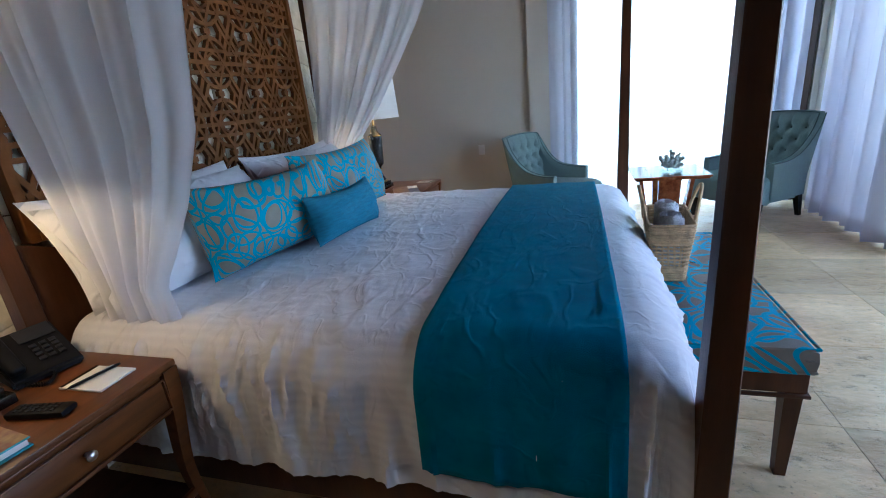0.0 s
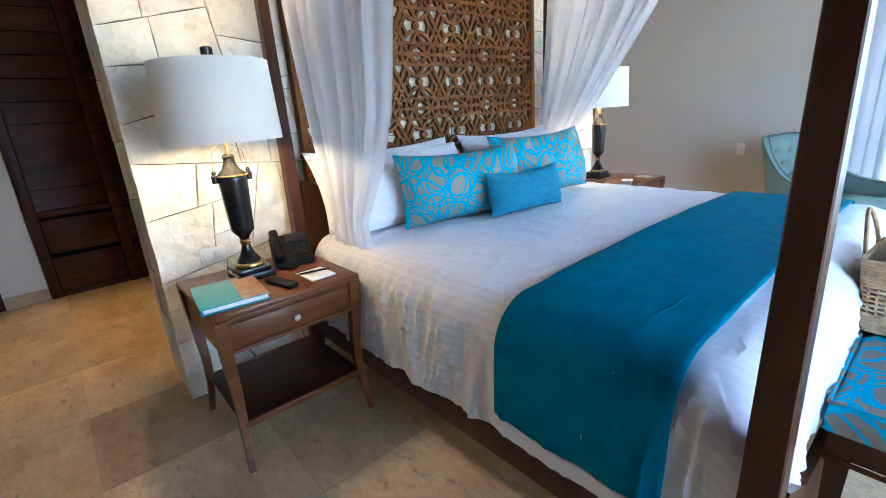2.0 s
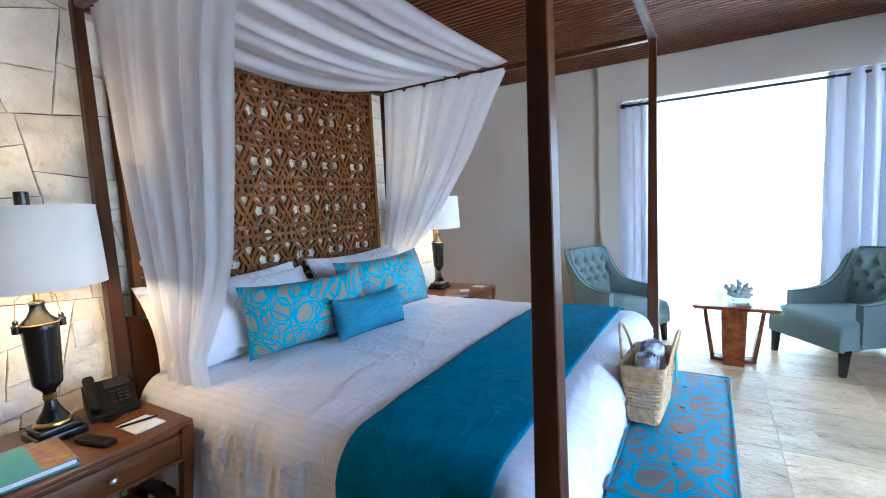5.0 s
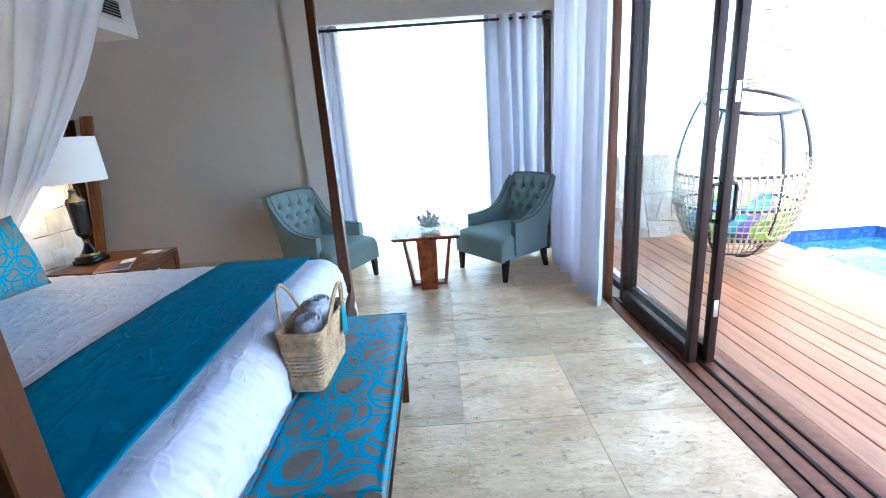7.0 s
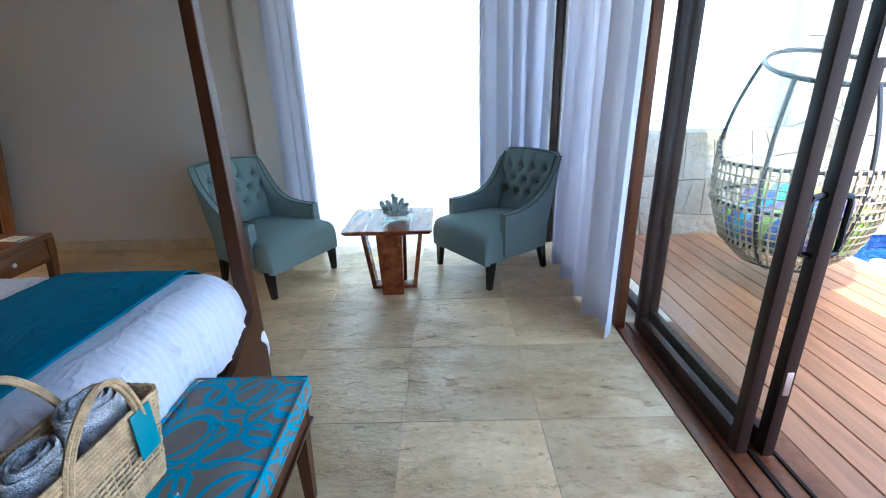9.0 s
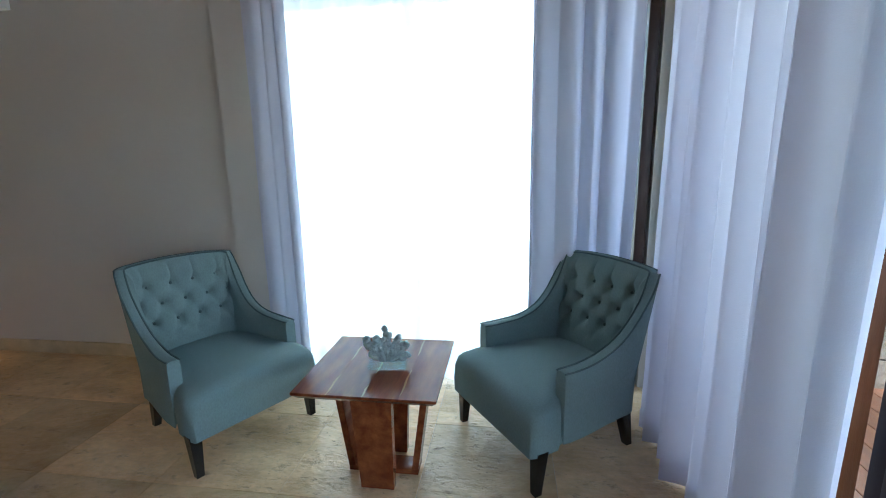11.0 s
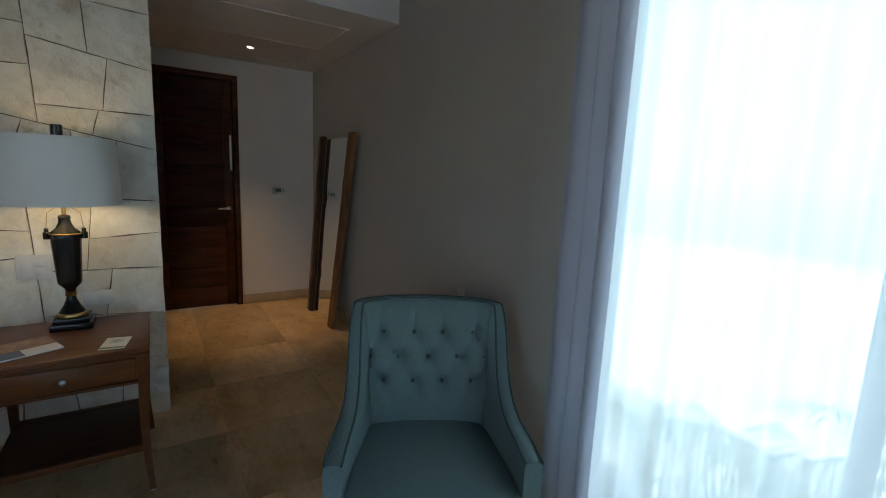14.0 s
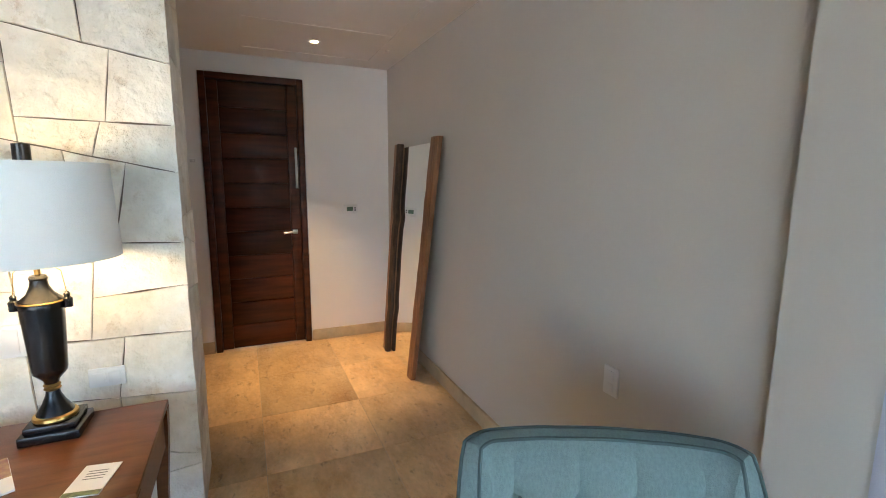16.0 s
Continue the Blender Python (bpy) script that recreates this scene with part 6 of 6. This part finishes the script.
# ---- palms below the window ----
def palm(m, height, seed):
    ob = thing("palm_tree", "coconut palm with drooping green fronds", "palm tree", m, group="palms in the garden")
    rng = random.Random(seed)
    part("trunk", tube(bmesh.new(), [(0.25 * math.sin(k * 0.3 + seed), 0.1 * k / 10, height * k / 10) for k in range(11)], [0.16 - 0.007 * k for k in range(11)], 8), TRUNK, ob)
    tx, ty = 0.25 * math.sin(3.0 + seed), 0.1
    bm = bmesh.new()
    for f in range(13):
        a = 2 * math.pi * f / 13 * 2.4 + rng.uniform(-0.2, 0.2)
        up = rng.uniform(0.1, 1.5)
        L = rng.uniform(2.0, 3.0)
        for k in range(34):
            s = k / 33
            c = Vector((tx + L * s * math.cos(a), ty + L * s * math.sin(a), height + up * s * 1.1 - 1.5 * s * s))
            fw = Vector((math.cos(a), math.sin(a), -0.5 * s))
            wl = 0.62 * math.sin(math.pi * min(1, s * 0.86 + 0.12)) ** 0.7
            for sg in (-1, 1):
                sd = Vector((-math.sin(a) * sg, math.cos(a) * sg, -0.55 - rng.uniform(0, 0.5)))
                tip = c + sd * wl + fw * rng.uniform(0.15, 0.35)
                bm.faces.new([bm.verts.new(q) for q in (c - fw * 0.012, c + fw * 0.024, tip)])
    part("crown", bm, LEAF, ob, smooth=False)
    return ob


for i, (px, py, hh) in enumerate(((0.1, 8.7, 2.3), (2.3, 8.5, 2.2), (4.3, 9.6, 2.8), (-1.9, 9.2, 2.0), (1.1, 11.6, 1.8), (3.2, 12.2, 1.9), (6.0, 11.0, 2.5))):
    palm(pose(px, py, -3.6, 0, 0, 40 * i), hh, i + 1)


# ---- stones of the walls ----
def clip_poly(pts, px, py, nx, ny):
    """Keep the side of the line through (px, py) that lies against the normal."""
    out = []
    for i in range(len(pts)):
        a, b = pts[i], pts[(i + 1) % len(pts)]
        da, db = (a[0] - px) * nx + (a[1] - py) * ny, (b[0] - px) * nx + (b[1] - py) * ny
        if da <= 0:
            out.append(a)
        if (da < 0 < db) or (db < 0 < da):
            t = da / (da - db)
            out.append((a[0] + (b[0] - a[0]) * t, a[1] + (b[1] - a[1]) * t))
    return out


def stones(parent, m, w, h, size, seed, depth=0.03, joint=0.0022, material=None, jit=0.14):
    """Irregular cut stones that fill a w x h face, split again and again by slanting joints. m maps (across, up, out) to the place."""
    rng = random.Random(seed)
    todo, done = [[(0, 0), (w, 0), (w, h), (0, h)]], []
    while todo:
        pts = todo.pop()
        xs, ys = [p[0] for p in pts], [p[1] for p in pts]
        wide, high = max(xs) - min(xs), max(ys) - min(ys)
        if wide * high < size * size * rng.uniform(0.75, 2.1) and max(wide, high) < 2.1 * size:
            done.append(pts)
            continue
        px, py = min(xs) + wide * rng.uniform(0.36, 0.64), min(ys) + high * rng.uniform(0.36, 0.64)
        ang = (0.0 if wide > high * rng.uniform(0.85, 1.35) else math.pi / 2) + rng.gauss(0, jit)
        nx, ny = math.cos(ang), math.sin(ang)
        todo.append(clip_poly(pts, px - nx * joint / 2, py - ny * joint / 2, nx, ny))
        todo.append(clip_poly(pts, px + nx * joint / 2, py + ny * joint / 2, -nx, -ny))
    for poly_pts in done:
        if len(poly_pts) < 3:
            continue
        area = 0.5 * abs(sum(poly_pts[k][0] * poly_pts[(k + 1) % len(poly_pts)][1] - poly_pts[(k + 1) % len(poly_pts)][0] * poly_pts[k][1] for k in range(len(poly_pts))))
        if area < 0.0012:
            continue
        gx, gy = sum(p[0] for p in poly_pts) / len(poly_pts), sum(p[1] for p in poly_pts) / len(poly_pts)
        # break long sides so that the outline is a little uneven
        fine = []
        for k in range(len(poly_pts)):
            a, b = poly_pts[k], poly_pts[(k + 1) % len(poly_pts)]
            fine.append(a)
            ln = math.hypot(b[0] - a[0], b[1] - a[1])
            for q in range(1, int(ln / 0.09) + 1):
                t = q / (int(ln / 0.09) + 1)
                x, y = a[0] + (b[0] - a[0]) * t, a[1] + (b[1] - a[1]) * t
                k2 = rng.uniform(0, 0.0032) / max(0.05, math.hypot(x - gx, y - gy))
                fine.append((x + (gx - x) * k2, y + (gy - y) * k2))
        dp = depth + rng.uniform(-0.002, 0.003)
        tx, ty = rng.uniform(-0.012, 0.012), rng.uniform(-0.012, 0.012)

        def ring(inset, z, tilted):
            out = []
            for x, y in fine:
                r = math.hypot(x - gx, y - gy)
                k2 = min(0.6, inset / max(r, 0.01))
                xx, yy = x + (gx - x) * k2, y + (gy - y) * k2
                out.append(m @ Vector((xx, yy, z + ((xx - gx) * tx + (yy - gy) * ty if tilted else 0))))
            return out
        part("stone", loft(bmesh.new(), [ring(0, -0.005, False), ring(0.0005, dp - 0.002, True), ring(0.0009, dp, True)]), material or STONE, parent, smooth=False)


def face(origin, across, up, out):
    return Matrix.Translation(origin) @ Matrix((across, up, out)).transposed().to_4x4()


stones(core, face((-1.90, 0.385, 0), (0, 1, 0), (0, 0, 1), (1, 0, 0)), 3.61, 2.90, 0.285, 3, depth=0.010)
stones(core, face((-2.32, 0.40, 0), (1, 0, 0), (0, 0, 1), (0, -1, 0)), 0.42, 2.90, 0.28, 5, depth=0.009)
stones(core, face((-2.32, 3.98, 0), (1, 0, 0), (0, 0, 1), (0, 1, 0)), 0.42, 2.47, 0.28, 6, depth=0.009)
stones(wall_low, face((2.55, 5.60, -0.05), (1, 0, 0), (0, 0, 1), (0, -1, 0)), 1.85, 1.0, 0.30, 8, depth=0.03, joint=0.004, material=DIMMEDSTONE, jit=0.32)
stones(wall_tall, face((4.40, 5.80, 0.0), (1, 0, 0), (0, 0, 1), (0, -1, 0)), 4.6, 4.5, 0.40, 9, depth=0.03, joint=0.005, material=DIMMEDSTONE, jit=0.32)

# ---- floor tiles and deck planks ----
tile_me = bpy.data.meshes.new("tile")
bm = box(bmesh.new(), -0.304, -0.304, -0.014, 0.304, 0.304, 0.0, 0.001, 1)
bm.to_mesh(tile_me)
bm.free()
tile_me.materials.append(TRAV)
for i in range(-10, 2):
    for j in range(-9, 5):
        x, y = 0.945 + 0.61 * (i + 0.5), 2.42 + 0.61 * (j + 0.5)
        if -4.8 < x < 2.3 and -2.6 < y < YM + 0.3:
            t = new("tile", tile_me)
            t.location = (x, y, 0)
            t.parent = floor
plank_a = bpy.data.meshes.new("plank")
bm = box(bmesh.new(), -0.068, -4.05, -0.03, 0.068, 4.05, 0.0, 0.003, 1)
bm.to_mesh(plank_a)
bm.free()
plank_a.materials.append(DECKWOOD)
for k in range(13):
    p = new("plank", plank_a)
    p.location = (2.635 + 0.142 * k, 1.52, -0.012)
    p.parent = deck
mos = bpy.data.meshes.new("mosaic_tile")
bm = box(bmesh.new(), -0.022, -0.003, -0.022, 0.022, 0.0, 0.022)
bm.to_mesh(mos)
bm.free()
mos.materials.append(MOSAIC)
basin = bpy.data.objects["pool_basin"]
for i in range(26):
    for j in range(2):
        t = new("mosaic_tile", mos)
        t.location = (4.55 + 0.048 * i, 5.279, -0.07 + 0.048 * j)
        t.parent = basin
